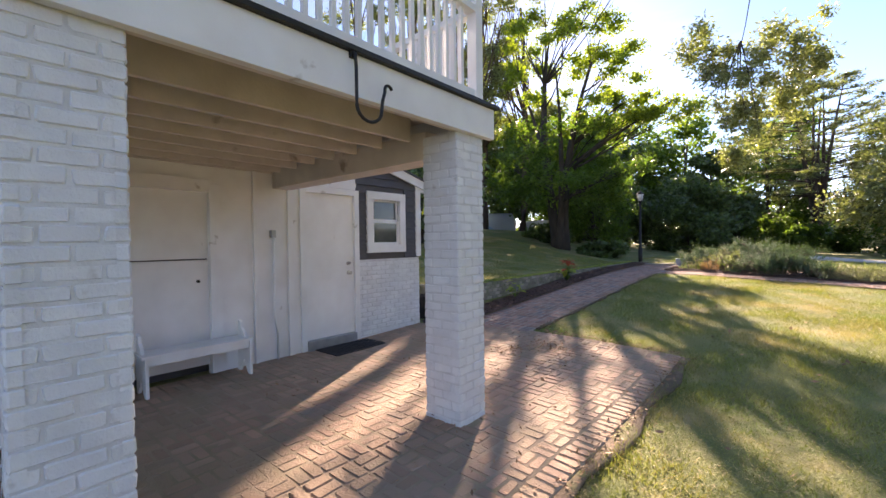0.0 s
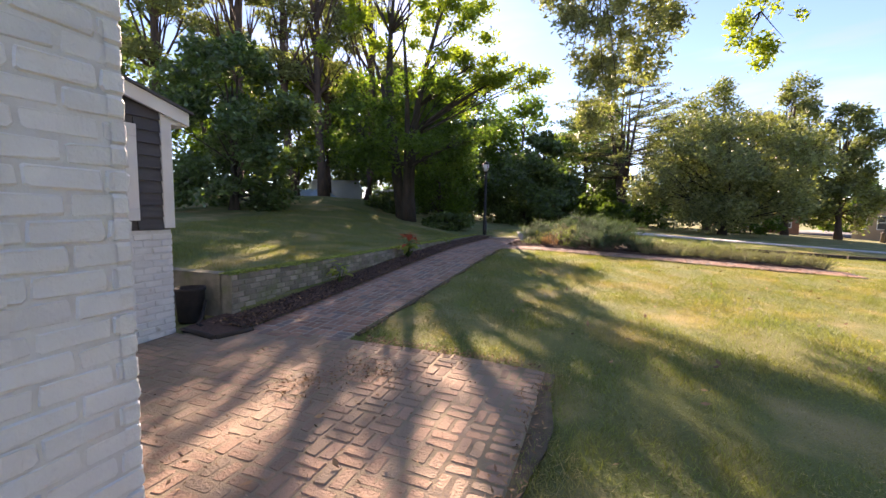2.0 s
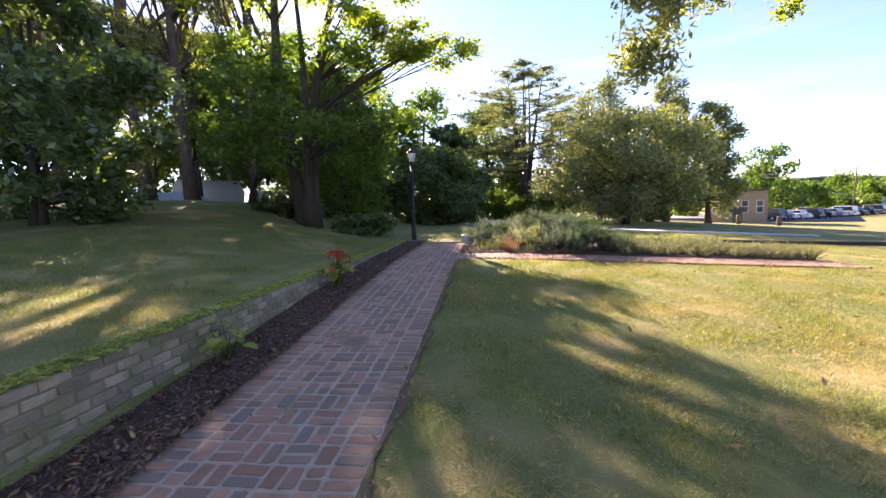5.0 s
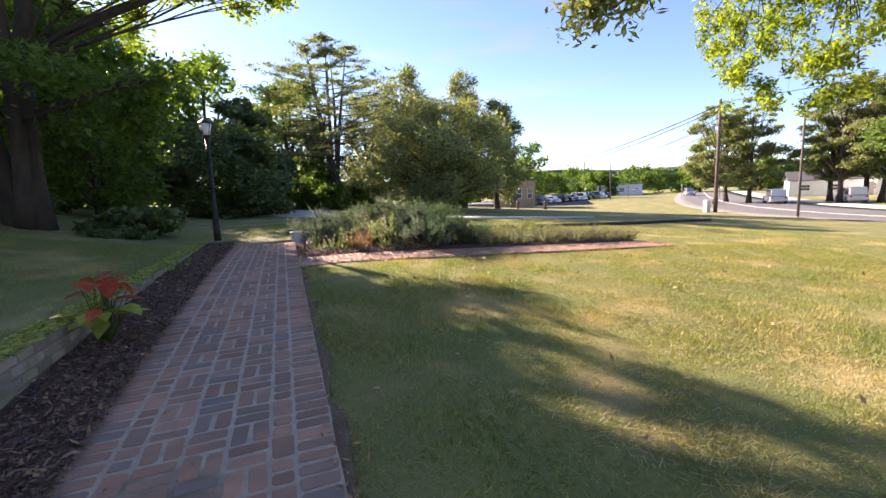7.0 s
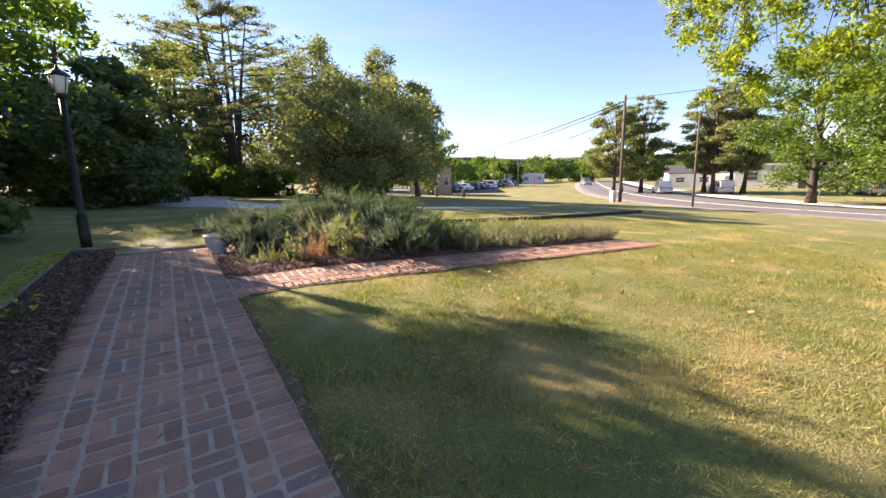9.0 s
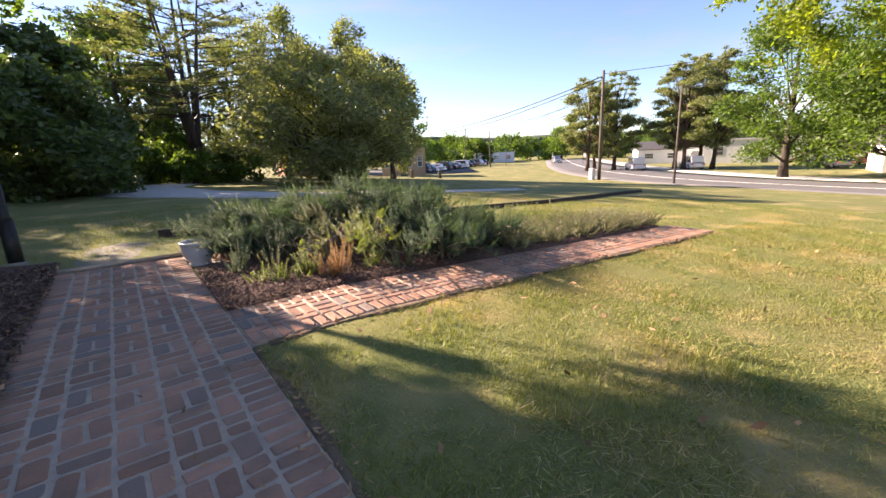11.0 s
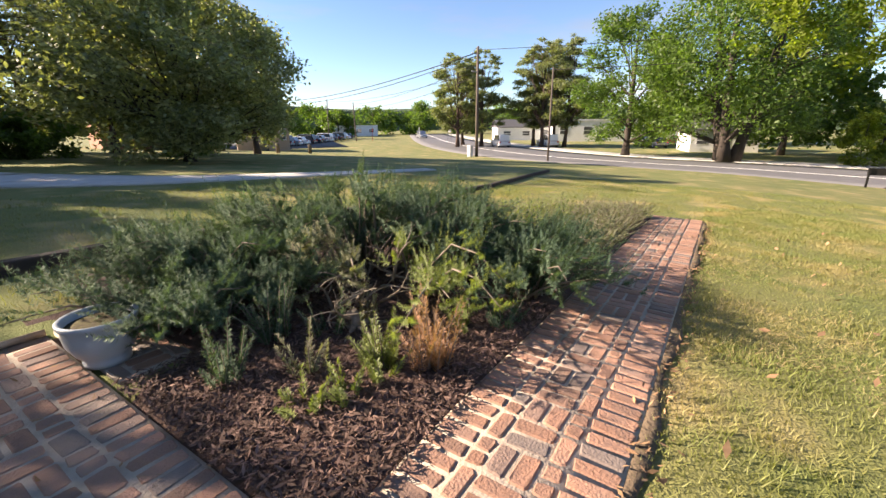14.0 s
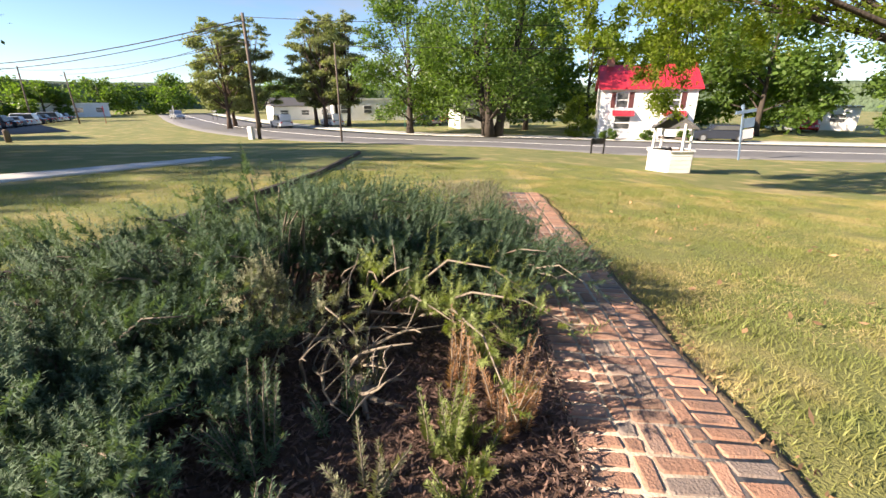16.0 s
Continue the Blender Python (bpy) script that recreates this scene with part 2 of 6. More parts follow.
COLEUS_GREEN = material("coleus_lime", (0.3, 0.33, 0.06), (0.2, 0.26, 0.05), rough=0.6, scale=20, bump=0, island=0.25, translucent=0.35)
BLUEPAINT = material("faded_blue_paint", (0.17, 0.25, 0.36), (0.14, 0.2, 0.3), rough=0.7, scale=4, bump=0.2)
SIGNGREEN = material("green_sign", (0.02, 0.16, 0.08), (0.02, 0.13, 0.07), rough=0.5, scale=4, bump=0)
SIGNRED = material("red_sign", (0.55, 0.03, 0.03), (0.5, 0.03, 0.03), rough=0.5, scale=4, bump=0)
GREYMETAL = material("galvanised_metal", (0.4, 0.41, 0.42), (0.33, 0.34, 0.35), rough=0.45, scale=8, bump=0.1, metal=0.7)
LAMPGLASS = material("frosted_lamp_glass", (0.75, 0.75, 0.73), (0.68, 0.68, 0.66), rough=0.2, scale=6, bump=0)


def grass_material():
    m = material("lawn", (0.145, 0.175, 0.052), (0.215, 0.205, 0.075), rough=0.95, scale=0.7, bump=0.65, fine=60, stain=(0.4, 0.315, 0.15), stain_scale=0.9, stain_amount=0.1, bumpdist=0.03)
    return m


LAWN = grass_material()


# ---- mesh helpers ----
def box(bm, x0, x1, y0, y1, z0, z1, bevel=0.0, m=None):
    vs = bmesh.ops.create_cube(bm, size=1.0)["verts"]
    c = Vector(((x0 + x1) / 2, (y0 + y1) / 2, (z0 + z1) / 2))
    for v in vs:
        v.co = Vector((v.co.x * (x1 - x0), v.co.y * (y1 - y0), v.co.z * (z1 - z0))) + c
        if m:
            v.co = m @ v.co
    if bevel:
        es = {e for v in vs for e in v.link_edges}
        bmesh.ops.bevel(bm, geom=list(es), offset=bevel, segments=2, affect="EDGES", profile=0.6)
    return bm


def tube(bm, pts, radii, sides=8):
    """A tapered tube along points."""
    rings = []
    pts = [Vector(p) for p in pts]
    for i, p in enumerate(pts):
        d = (pts[min(i + 1, len(pts) - 1)] - pts[max(i - 1, 0)]).normalized()
        a = d.cross(Vector((0, 0, 1)))
        if a.length < 0.05:
            a = d.cross(Vector((1, 0, 0)))
        a.normalize()
        b = d.cross(a)
        r = radii[i] if isinstance(radii, (list, tuple)) else radii
        rings.append([bm.verts.new(p + (a * math.cos(k * 2 * math.pi / sides) + b * math.sin(k * 2 * math.pi / sides)) * r) for k in range(sides)])
    for r0, r1 in zip(rings, rings[1:]):
        for k in range(sides):
            f = bm.faces.new((r0[k], r0[(k + 1) % sides], r1[(k + 1) % sides], r1[k]))
            f.smooth = True
    bm.faces.new(rings[0])
    bm.faces.new(rings[-1])
    return bm


def lathe(bm, profile, at=(0, 0, 0), sides=32):
    rings = []
    for r, z in profile:
        rings.append([bm.verts.new((at[0] + r * math.cos(k * 2 * math.pi / sides), at[1] + r * math.sin(k * 2 * math.pi / sides), at[2] + z)) for k in range(sides)])
    for r0, r1 in zip(rings, rings[1:]):
        for k in range(sides):
            bm.faces.new((r0[k], r0[(k + 1) % sides], r1[(k + 1) % sides], r1[k])).smooth = True
    bm.faces.new(rings[0])
    bm.faces.new(rings[-1])
    return bm


def prism(bm, poly, axis, lo, hi):
    """A polygon of (a, b) pairs pushed along an axis: x gives (y, z), y gives (x, z), z gives (x, y)."""
    def at(a, b, c):
        return {"x": (c, a, b), "y": (a, c, b), "z": (a, b, c)}[axis]
    lowv = [bm.verts.new(at(a, b, lo)) for a, b in poly]
    topv = [bm.verts.new(at(a, b, hi)) for a, b in poly]
    bm.faces.new(lowv)
    bm.faces.new(topv)
    for i in range(len(poly)):
        j = (i + 1) % len(poly)
        bm.faces.new((lowv[i], lowv[j], topv[j], topv[i]))
    return bm


def part(name, bm, mat, parent=None, label=""):
    me = bpy.data.meshes.new(name)
    bmesh.ops.recalc_face_normals(bm, faces=bm.faces)
    bm.to_mesh(me)
    bm.free()
    me.materials.append(mat)
    ob = new(name, me)
    if parent:
        ob.parent = parent
        ob.matrix_parent_inverse = Matrix.Translation(-thing_at(parent))
    if label:
        tagged(ob, label)
    return ob


def thing_at(ob):
    return Vector(ob.location) if ob.type == "EMPTY" else Vector((0, 0, 0))


def thing(name, at, label, category, group="", kind=""):
    """An empty at the thing's base."""
    ob = new(name)
    ob.empty_display_size = 0.2
    ob.location = at
    return tagged(ob, label, category, group, kind)


def structure(name, bm, mat, label):
    return tagged(part(name, bm, mat), label, name.split("_")[0], "", "structure")


def mesh_np(name, verts, faces, mat, parent=None, label="", smooth=False):
    me = bpy.data.meshes.new(name)
    me.from_pydata(verts, [], faces) if not isinstance(verts, np.ndarray) else None
    if isinstance(verts, np.ndarray):
        n, k = faces.shape
        me.vertices.add(len(verts))
        me.vertices.foreach_set("co", verts.astype(np.float32).ravel())
        me.loops.add(n * k)
        me.loops.foreach_set("vertex_index", faces.astype(np.int32).ravel())
        me.polygons.add(n)
        me.polygons.foreach_set("loop_start", np.arange(0, n * k, k, dtype=np.int32))
        me.polygons.foreach_set("loop_total", np.full(n, k, dtype=np.int32))
        me.update(calc_edges=True)
    me.materials.append(mat)
    ob = new(name, me)
    if parent:
        ob.parent = parent
        ob.matrix_parent_inverse = Matrix.Translation(-thing_at(parent))
    if label:
        tagged(ob, label)
    return ob


# ---- the lie of the land ----
def ss(a, b, v):
    t = min(1.0, max(0.0, (v - a) / (b - a)))
    return t * t * (3 - 2 * t)


WALL_X = -5.3        # face of the garden wall
WALL_TOP = 0.53


def ground(x, y):
    """Height of the lawns: up along the path, down to the road in the east, up the bank in the west."""
    a = -0.16 + 0.56 * ss(3, 15.5, y) + 0.1 * ss(15, 22, y)
    e = 0.045 * min(7, max(0, x + 2.4)) + 0.045 * max(0, x - 4.6) + 0.022 * max(0, x - 13.6)
    g = a - e
    if g < -1.1:
        g = -1.1 - 0.5 * (1 - math.exp((g + 1.1) / 0.5))
    if x < WALL_X + 0.02 and y > 6.4:
        t = ss(WALL_X, -17.0, x) if x > -17 else 1.0
        lift = WALL_TOP - 0.05 + 1.75 * (0.35 + 0.65 * ss(9, 22, y)) * (1 - (1 - t) ** 1.6) * (1 - 0.75 * ss(24, 40, y)) - a
        g = a + lift * (1 - 0.4 * ss(19, 26, y) * (1 - t))
    return g

# ---- ground ----
def axis(stops):
    out = []
    for a, b, step in stops:
        out += list(np.arange(a, b, step))
    return out


gx = axis([(-220, -60, 20), (-60, -20, 2.5), (-20, -5.4, 0.5)]) + [WALL_X - 0.14, WALL_X + 0.03, -5.0] + axis([(-4.72, -3.4, 0.33)]) + axis([(-3.38, 6, 0.3), (6, 16, 0.6), (16, 60, 2), (60, 221, 20)])
gy = axis([(-120, -20, 20), (-20, 2, 2), (2, 6, 0.5)]) + [6.2, 6.36, 6.44] + axis([(6.5, 20, 0.35), (20, 40, 1), (40, 90, 3.5), (90, 301, 20)])
verts = []
for y in gy:
    for x in gx:
        z = ground(x, y)
        if -4.7 < x < -3.4 and y < 17.0:
            z -= 0.07                                  # the path lies in the lawn
        elif -5.4 < x < -1.2 and y < 6.2:
            z -= 0.07
        elif -3.4 <= x < 4.5 and 13.9 < y < 14.65:
            z -= 0.07
        elif not (WALL_X - 0.3 < x < -4.6):
            z += 0.018 * noise.noise((x * 0.9, y * 0.9, 0)) - 0.01
        verts.append((x, y, z))
nx = len(gx)
faces = [(j * nx + i, j * nx + i + 1, (j + 1) * nx + i + 1, (j + 1) * nx + i) for j in range(len(gy) - 1) for i in range(nx - 1)]
lawn_ob = tagged(mesh_np("ground", verts, faces, LAWN), "sunlit mown lawn with dry yellow patches and rising grassy bank", "lawn", "", "structure")
for p in lawn_ob.data.polygons:
    p.use_smooth = True


def ribbon(name, left, right, lift, mat, label, thick=0.06, cuts=6):
    """A paved strip that follows the ground between two edge lines."""
    bm = bmesh.new()
    rows = []
    for (a, b) in zip(left, right):
        row = []
        for i in range(cuts + 1):
            t = i / cuts
            x, y = a[0] + (b[0] - a[0]) * t, a[1] + (b[1] - a[1]) * t
            row.append(bm.verts.new((x, y, ground(x, y) + lift)))
        rows.append(row)
    for r0, r1 in zip(rows, rows[1:]):
        for i in range(cuts):
            bm.faces.new((r0[i], r0[i + 1], r1[i + 1], r1[i])).smooth = True
    ob = part(name, bm, mat)
    if ob.data.polygons[0].normal.z < 0:
        ob.data.flip_normals()
    sol = ob.modifiers.new("thickness", "SOLIDIFY")
    sol.thickness, sol.offset = thick, -1
    return tagged(ob, label, name.split("_")[0], "", "structure")


def smooth_line(pts, n=10):
    out = []
    for i in range(len(pts) - 1):
        p0, p1, p2, p3 = [Vector(pts[min(max(k, 0), len(pts) - 1)]) for k in (i - 1, i, i + 1, i + 2)]
        for s in range(n):
            t = s / n
            out.append(tuple(0.5 * ((2 * p1) + (p2 - p0) * t + (2 * p0 - 5 * p1 + 4 * p2 - p3) * t * t + (3 * p1 - p0 - 3 * p2 + p3) * t ** 3)))
    return out + [tuple(pts[-1])]


def offset_line(line, d):
    out = []
    for i, p in enumerate(line):
        a, b = Vector(line[max(i - 1, 0)]), Vector(line[min(i + 1, len(line) - 1)])
        t = (b - a).normalized()
        out.append((p[0] + t.y * d, p[1] - t.x * d))
    return out


near_edge = smooth_line([(14, -60), (18, -22), (20.8, -6), (23.6, 4), (26, 12), (29, 24), (36, 36), (50, 52), (75, 74), (120, 110)], 8)
ribbon("road", near_edge, offset_line(near_edge, 12.5), 0.03, ASPHALT, "pale grey two-lane asphalt road past the lawn")
ribbon("road_verge", offset_line(near_edge, 13.2), offset_line(near_edge, 16.5), 0.05, CONCRETE, "pale concrete shoulder along the far side of the road")
lane = offset_line(near_edge, 6.0)
ribbon("road_line", lane, offset_line(near_edge, 6.25), 0.05, WHITE, "worn white line painted along the road", 0.01, 1)
# the loop of the drive in the lawn
drive = smooth_line([(-2.6, 41), (-4.6, 37), (-4.7, 33), (-3.2, 29.3), (0, 26.4), (4.5, 25.2), (8, 24.4), (11, 24)], 6)
drive_in = smooth_line([(0.5, 42), (-1.0, 38), (-1.0, 34.5), (0.2, 31), (2.4, 28), (5.5, 26.6), (8.5, 25.6), (11.3, 24.8)], 6)
ribbon("pavement_drive", drive, drive_in, 0.03, CONCRETE, "pale gravel drive looping through the lawn", 0.05, 4)
yard = [(45, 64), (60, 84), (80, 100)]
ribbon("pavement_gravel", [(-4.7, 17.42), (-4.75, 17.75), (-4.72, 18.1), (-4.6, 18.5), (-4.4, 18.9), (-4.1, 19.15)], [(-3.8, 17.42), (-3.7, 17.75), (-3.66, 18.1), (-3.66, 18.5), (-3.72, 18.9), (-3.95, 19.15)], -0.006, GRAVEL, "patch of worn gravel past the end of the path", 0.03, 14)
ribbon("pavement_lot", yard, [(20, 70), (28, 95), (45, 120)], 0.05, ASPHALT, "grey asphalt parking lot beyond the lawn", 0.05, 3)

# ---- brick paths ----
PX0, PX1, PEND = -4.74, -3.42, 17.36
BASE = 0.016          # mortar bed above the ground line; bricks stand 8 mm proud
bedy = [4.0 + 0.5 * i for i in range(28)]
path_bed = ribbon("path_bed", [(PX0, y) for y in bedy if y > 5.4] + [(PX0, PEND)], [(PX1, y) for y in bedy if y > 5.4] + [(PX1, PEND)], BASE, MORTAR, "pale mortar bed of the brick garden path", 0.05)
patio_bed = ribbon("patio_bed", [(-5.44, -3 + 0.5 * i) for i in range(18)] + [(-4.75, 6.1)], [(-1.2, -3 + 0.5 * i) for i in range(18)] + [(-1.28, 6.12)], BASE, PATIO_MORTAR, "tan mortar bed of the brick patio", 0.05)
plinth_bed = ribbon("plinth_bed", [(-3.375, 16.35 + 0.21 * i) for i in range(6)], [(-2.98, 16.35 + 0.21 * i) for i in range(6)], BASE, MORTAR, "mortar bed of the bricks under the plant pot", 0.05, 2)
walk_bed = ribbon("walk_bed", [(-3.43 + 0.506 * i, 14.68) for i in range(17)], [(-3.43 + 0.506 * i, 13.86) for i in range(17)], BASE - 0.003, MORTAR, "pale mortar bed of the brick walk beside the herbs", 0.05, 2)


ey = [6.3 + 0.3 * i for i in range(26)]
ribbon("soil_edge", [(PX1 - 0.005, y) for y in ey], [(PX1 + 0.05 + 0.025 * math.sin(y * 5) + 0.02 * math.sin(y * 13), y) for y in ey], 0.016, EARTH, "strip of bare earth along the path edge", 0.03, 2)
ex = [-3.3 + 0.3 * i for i in range(27)]
ribbon("soil_edge", [(x, 13.8 - 0.03 * math.sin(x * 5)) for x in ex], [(x, 13.865) for x in ex], 0.012, EARTH, "strip of bare earth along the walk edge", 0.03, 2)
ey = [1.0 + 0.3 * i for i in range(18)]
ribbon("soil_edge", [(-1.21, y) for y in ey], [(-1.08 + 0.05 * math.sin(y * 4), y) for y in ey], 0.014, EARTH, "strip of bare earth along the patio edge", 0.03, 2)


def brick_mesh(lx, ly, h=0.05, c=0.007, jig=0.0, rnd=random, corner=0.011):
    """A worn paver: corners and top edge rounded off."""
    cut = min(corner, 0.3 * min(lx, ly))
    v = []
    ring = []
    for sxx, syy in ((-1, -1), (1, -1), (1, 1), (-1, 1)):
        k = cut * rnd.uniform(0.5, 1.3)
        a, b = (sxx * (lx / 2 - k), syy * ly / 2), (sxx * lx / 2, syy * (ly / 2 - k))
        ring += [b, a] if sxx * syy > 0 else [a, b]
    ring = [(x + rnd.uniform(-jig, jig), y + rnd.uniform(-jig, jig)) for x, y in ring]
    for z, ins in ((-h, 0), (-c * 1.3, 0), (0, c)):
        v += [(x - ins * (1 if x > 0 else -1), y - ins * (1 if y > 0 else -1), z + (rnd.uniform(-0.002, 0.002) if jig and z == 0 else 0)) for x, y in ring]
    f = [tuple(range(16, 24))]
    for a in (0, 8):
        f += [(a + k, a + (k + 1) % 8, a + 8 + (k + 1) % 8, a + 8 + k) for k in range(8)]
    return v, f


def lay_pavers(bricks, owner, near, name="brick", mats=(PATH_BRICK, PATH_BRICK_STUFF), proud=0.0205):
    """bricks: (x, y, lx, ly). Those in near() become objects that share a few meshes, the rest one mesh."""
    rnd = random.Random(5)
    shared = {}
    V, F = [], []
    count = 0
    for x, y, lx, ly in bricks:
        z = ground(x, y) + proud + rnd.uniform(-0.002, 0.002)
        tilt = Euler((rnd.gauss(0, 0.007), rnd.gauss(0, 0.008), rnd.gauss(0, 0.02)))
        slope = Euler((math.atan((ground(x, y + 0.1) - ground(x, y - 0.1)) / 0.2), -math.atan((ground(x + 0.1, y) - ground(x - 0.1, y)) / 0.2) if -5.1 < x else 0, 0))
        m = Matrix.Translation((x, y, z)) @ slope.to_matrix().to_4x4() @ tilt.to_matrix().to_4x4()
        if near(x, y) and count < 300:
            count += 1
            key = (round(lx, 2), round(ly, 2), rnd.randrange(3))
            if key not in shared:
                me = bpy.data.meshes.new(name)
                me.from_pydata(*[brick_mesh(lx, ly, jig=0.005, rnd=rnd)[0], [], brick_mesh(lx, ly)[1]])
                me.materials.append(mats[0])
                shared[key] = me
            ob = new(name, shared[key])
            ob.parent = owner
            ob.matrix_local = m
        else:
            v, f = brick_mesh(lx, ly, jig=0.005, rnd=rnd)
            o = len(V)
            V += [tuple(m @ Vector(p)) for p in v]
            F += [tuple(i + o for i in q) for q in f]
    if V:
        ob = mesh_np(name + "_field", V, F, mats[1], owner)
        tagged(ob, "worn dusty red clay bricks laid in basket weave", kind="stuff")


def basket(x0, x1, y0, y1, across, border, inside=lambda x, y: True):
    """Basket weave between soldier borders; across: the run goes along y."""
    out = []
    J = 0.017
    w = (x1 - x0) if across else (y1 - y0)
    run0, run1 = (y0, y1) if across else (x0, x1)
    o = x0 if across else y0
    U = 0.2
    inner0, inner1 = o, o + w
    def put(a, r, la, lr):
        x, y, lx, ly = (a, r, la, lr) if across else (r, a, lr, la)
        if inside(x, y):
            out.append((x, y, lx - J, ly - J))
    if border:
        n = int((run1 - run0) / 0.1)
        for side in border:
            a = o + 0.105 if side == 0 else o + w - 0.105
            for i in range(n):
                put(a, run0 + (i + 0.5) * (run1 - run0) / n, 0.21, (run1 - run0) / n)
        if 0 in border:
            inner0 += 0.21
        if 1 in border:
            inner1 -= 0.21
    whole = max(1, int((inner1 - inner0) / 0.235))
    rest = (inner1 - inner0) - whole * 0.215
    if rest > 0.15:
        widths = [rest / 2] + [0.215] * whole + [rest / 2]
    else:
        widths = [(inner1 - inner0) / whole] * whole
    lo0 = inner0
    for c, cw in enumerate(widths):
        a = lo0 + cw / 2
        lo0 += cw
        half = cw < 0.16
        r = run0 - (c % 2) * 0.2
        k = 0
        while r < run1 - 0.04:
            if k % 2:
                for q in (0, 0.1):
                    if r + q >= run0 - 0.01 and r + q + 0.1 <= run1 + 0.02:
                        put(a, r + q + 0.05, cw, 0.1)
            else:
                lo, hi = max(r, run0), min(r + 0.2, run1)
                if hi - lo > 0.05:
                    for q in ((0,) if half else (-cw / 4, cw / 4)):
                        put(a + q, (lo + hi) / 2, cw if half else cw / 2, hi - lo)
            r += 0.2
            k += 1
    return out

# ---- trees ----
def leaf_cloud(name, clumps, count, size, mat, parent, seed, flat=0.35, slim=0.5, shell=0.55, droop=0.0):
    """Many small leaves in uneven clumps. clumps: (x, y, z, rx, ry, rz)."""
    rg = np.random.default_rng(seed)
    cl = np.array(clumps, float)
    vol = (cl[:, 3] * cl[:, 4] * cl[:, 5]) ** 0.75
    pick = rg.choice(len(cl), count, p=vol / vol.sum())
    d = rg.normal(size=(count, 3))
    d /= np.linalg.norm(d, axis=1)[:, None]
    r = shell + (1 - shell) * rg.random(count)
    r *= 1 + 0.22 * rg.normal(size=count).clip(-1, 2)
    pos = cl[pick, :3] + d * r[:, None] * cl[pick, 3:]
    if droop:
        pos[:, 2] -= droop * rg.random(count) ** 2
    a = rg.normal(size=(count, 3))
    a[:, 2] *= 1 - flat
    a /= np.linalg.norm(a, axis=1)[:, None]
    n = rg.normal(size=(count, 3)) * 0.8 + d * 0.5 + np.array([0, 0, flat * 2])
    b = np.cross(a, n)
    b /= np.linalg.norm(b, axis=1)[:, None] + 1e-6
    s = size * rg.uniform(0.6, 1.3, count)[:, None]
    up = np.cross(a, b) * s * 0.12
    v = np.empty((count, 4, 3))
    v[:, 0] = pos - a * s
    v[:, 1] = pos + b * s * slim + up
    v[:, 2] = pos + a * s
    v[:, 3] = pos - b * s * slim + up
    f = np.arange(count * 4).reshape(count, 4)
    return mesh_np(name, v.reshape(-1, 3), f, mat, parent)


def bent(a, b, bow, rnd, n=5):
    a, b = Vector(a), Vector(b)
    off = Vector((rnd.uniform(-1, 1), rnd.uniform(-1, 1), rnd.uniform(-0.2, 0.6))) * bow * (b - a).length
    return [a.lerp(b, t / n) + off * (4 * (t / n) * (1 - t / n)) * 0.5 for t in range(n + 1)]


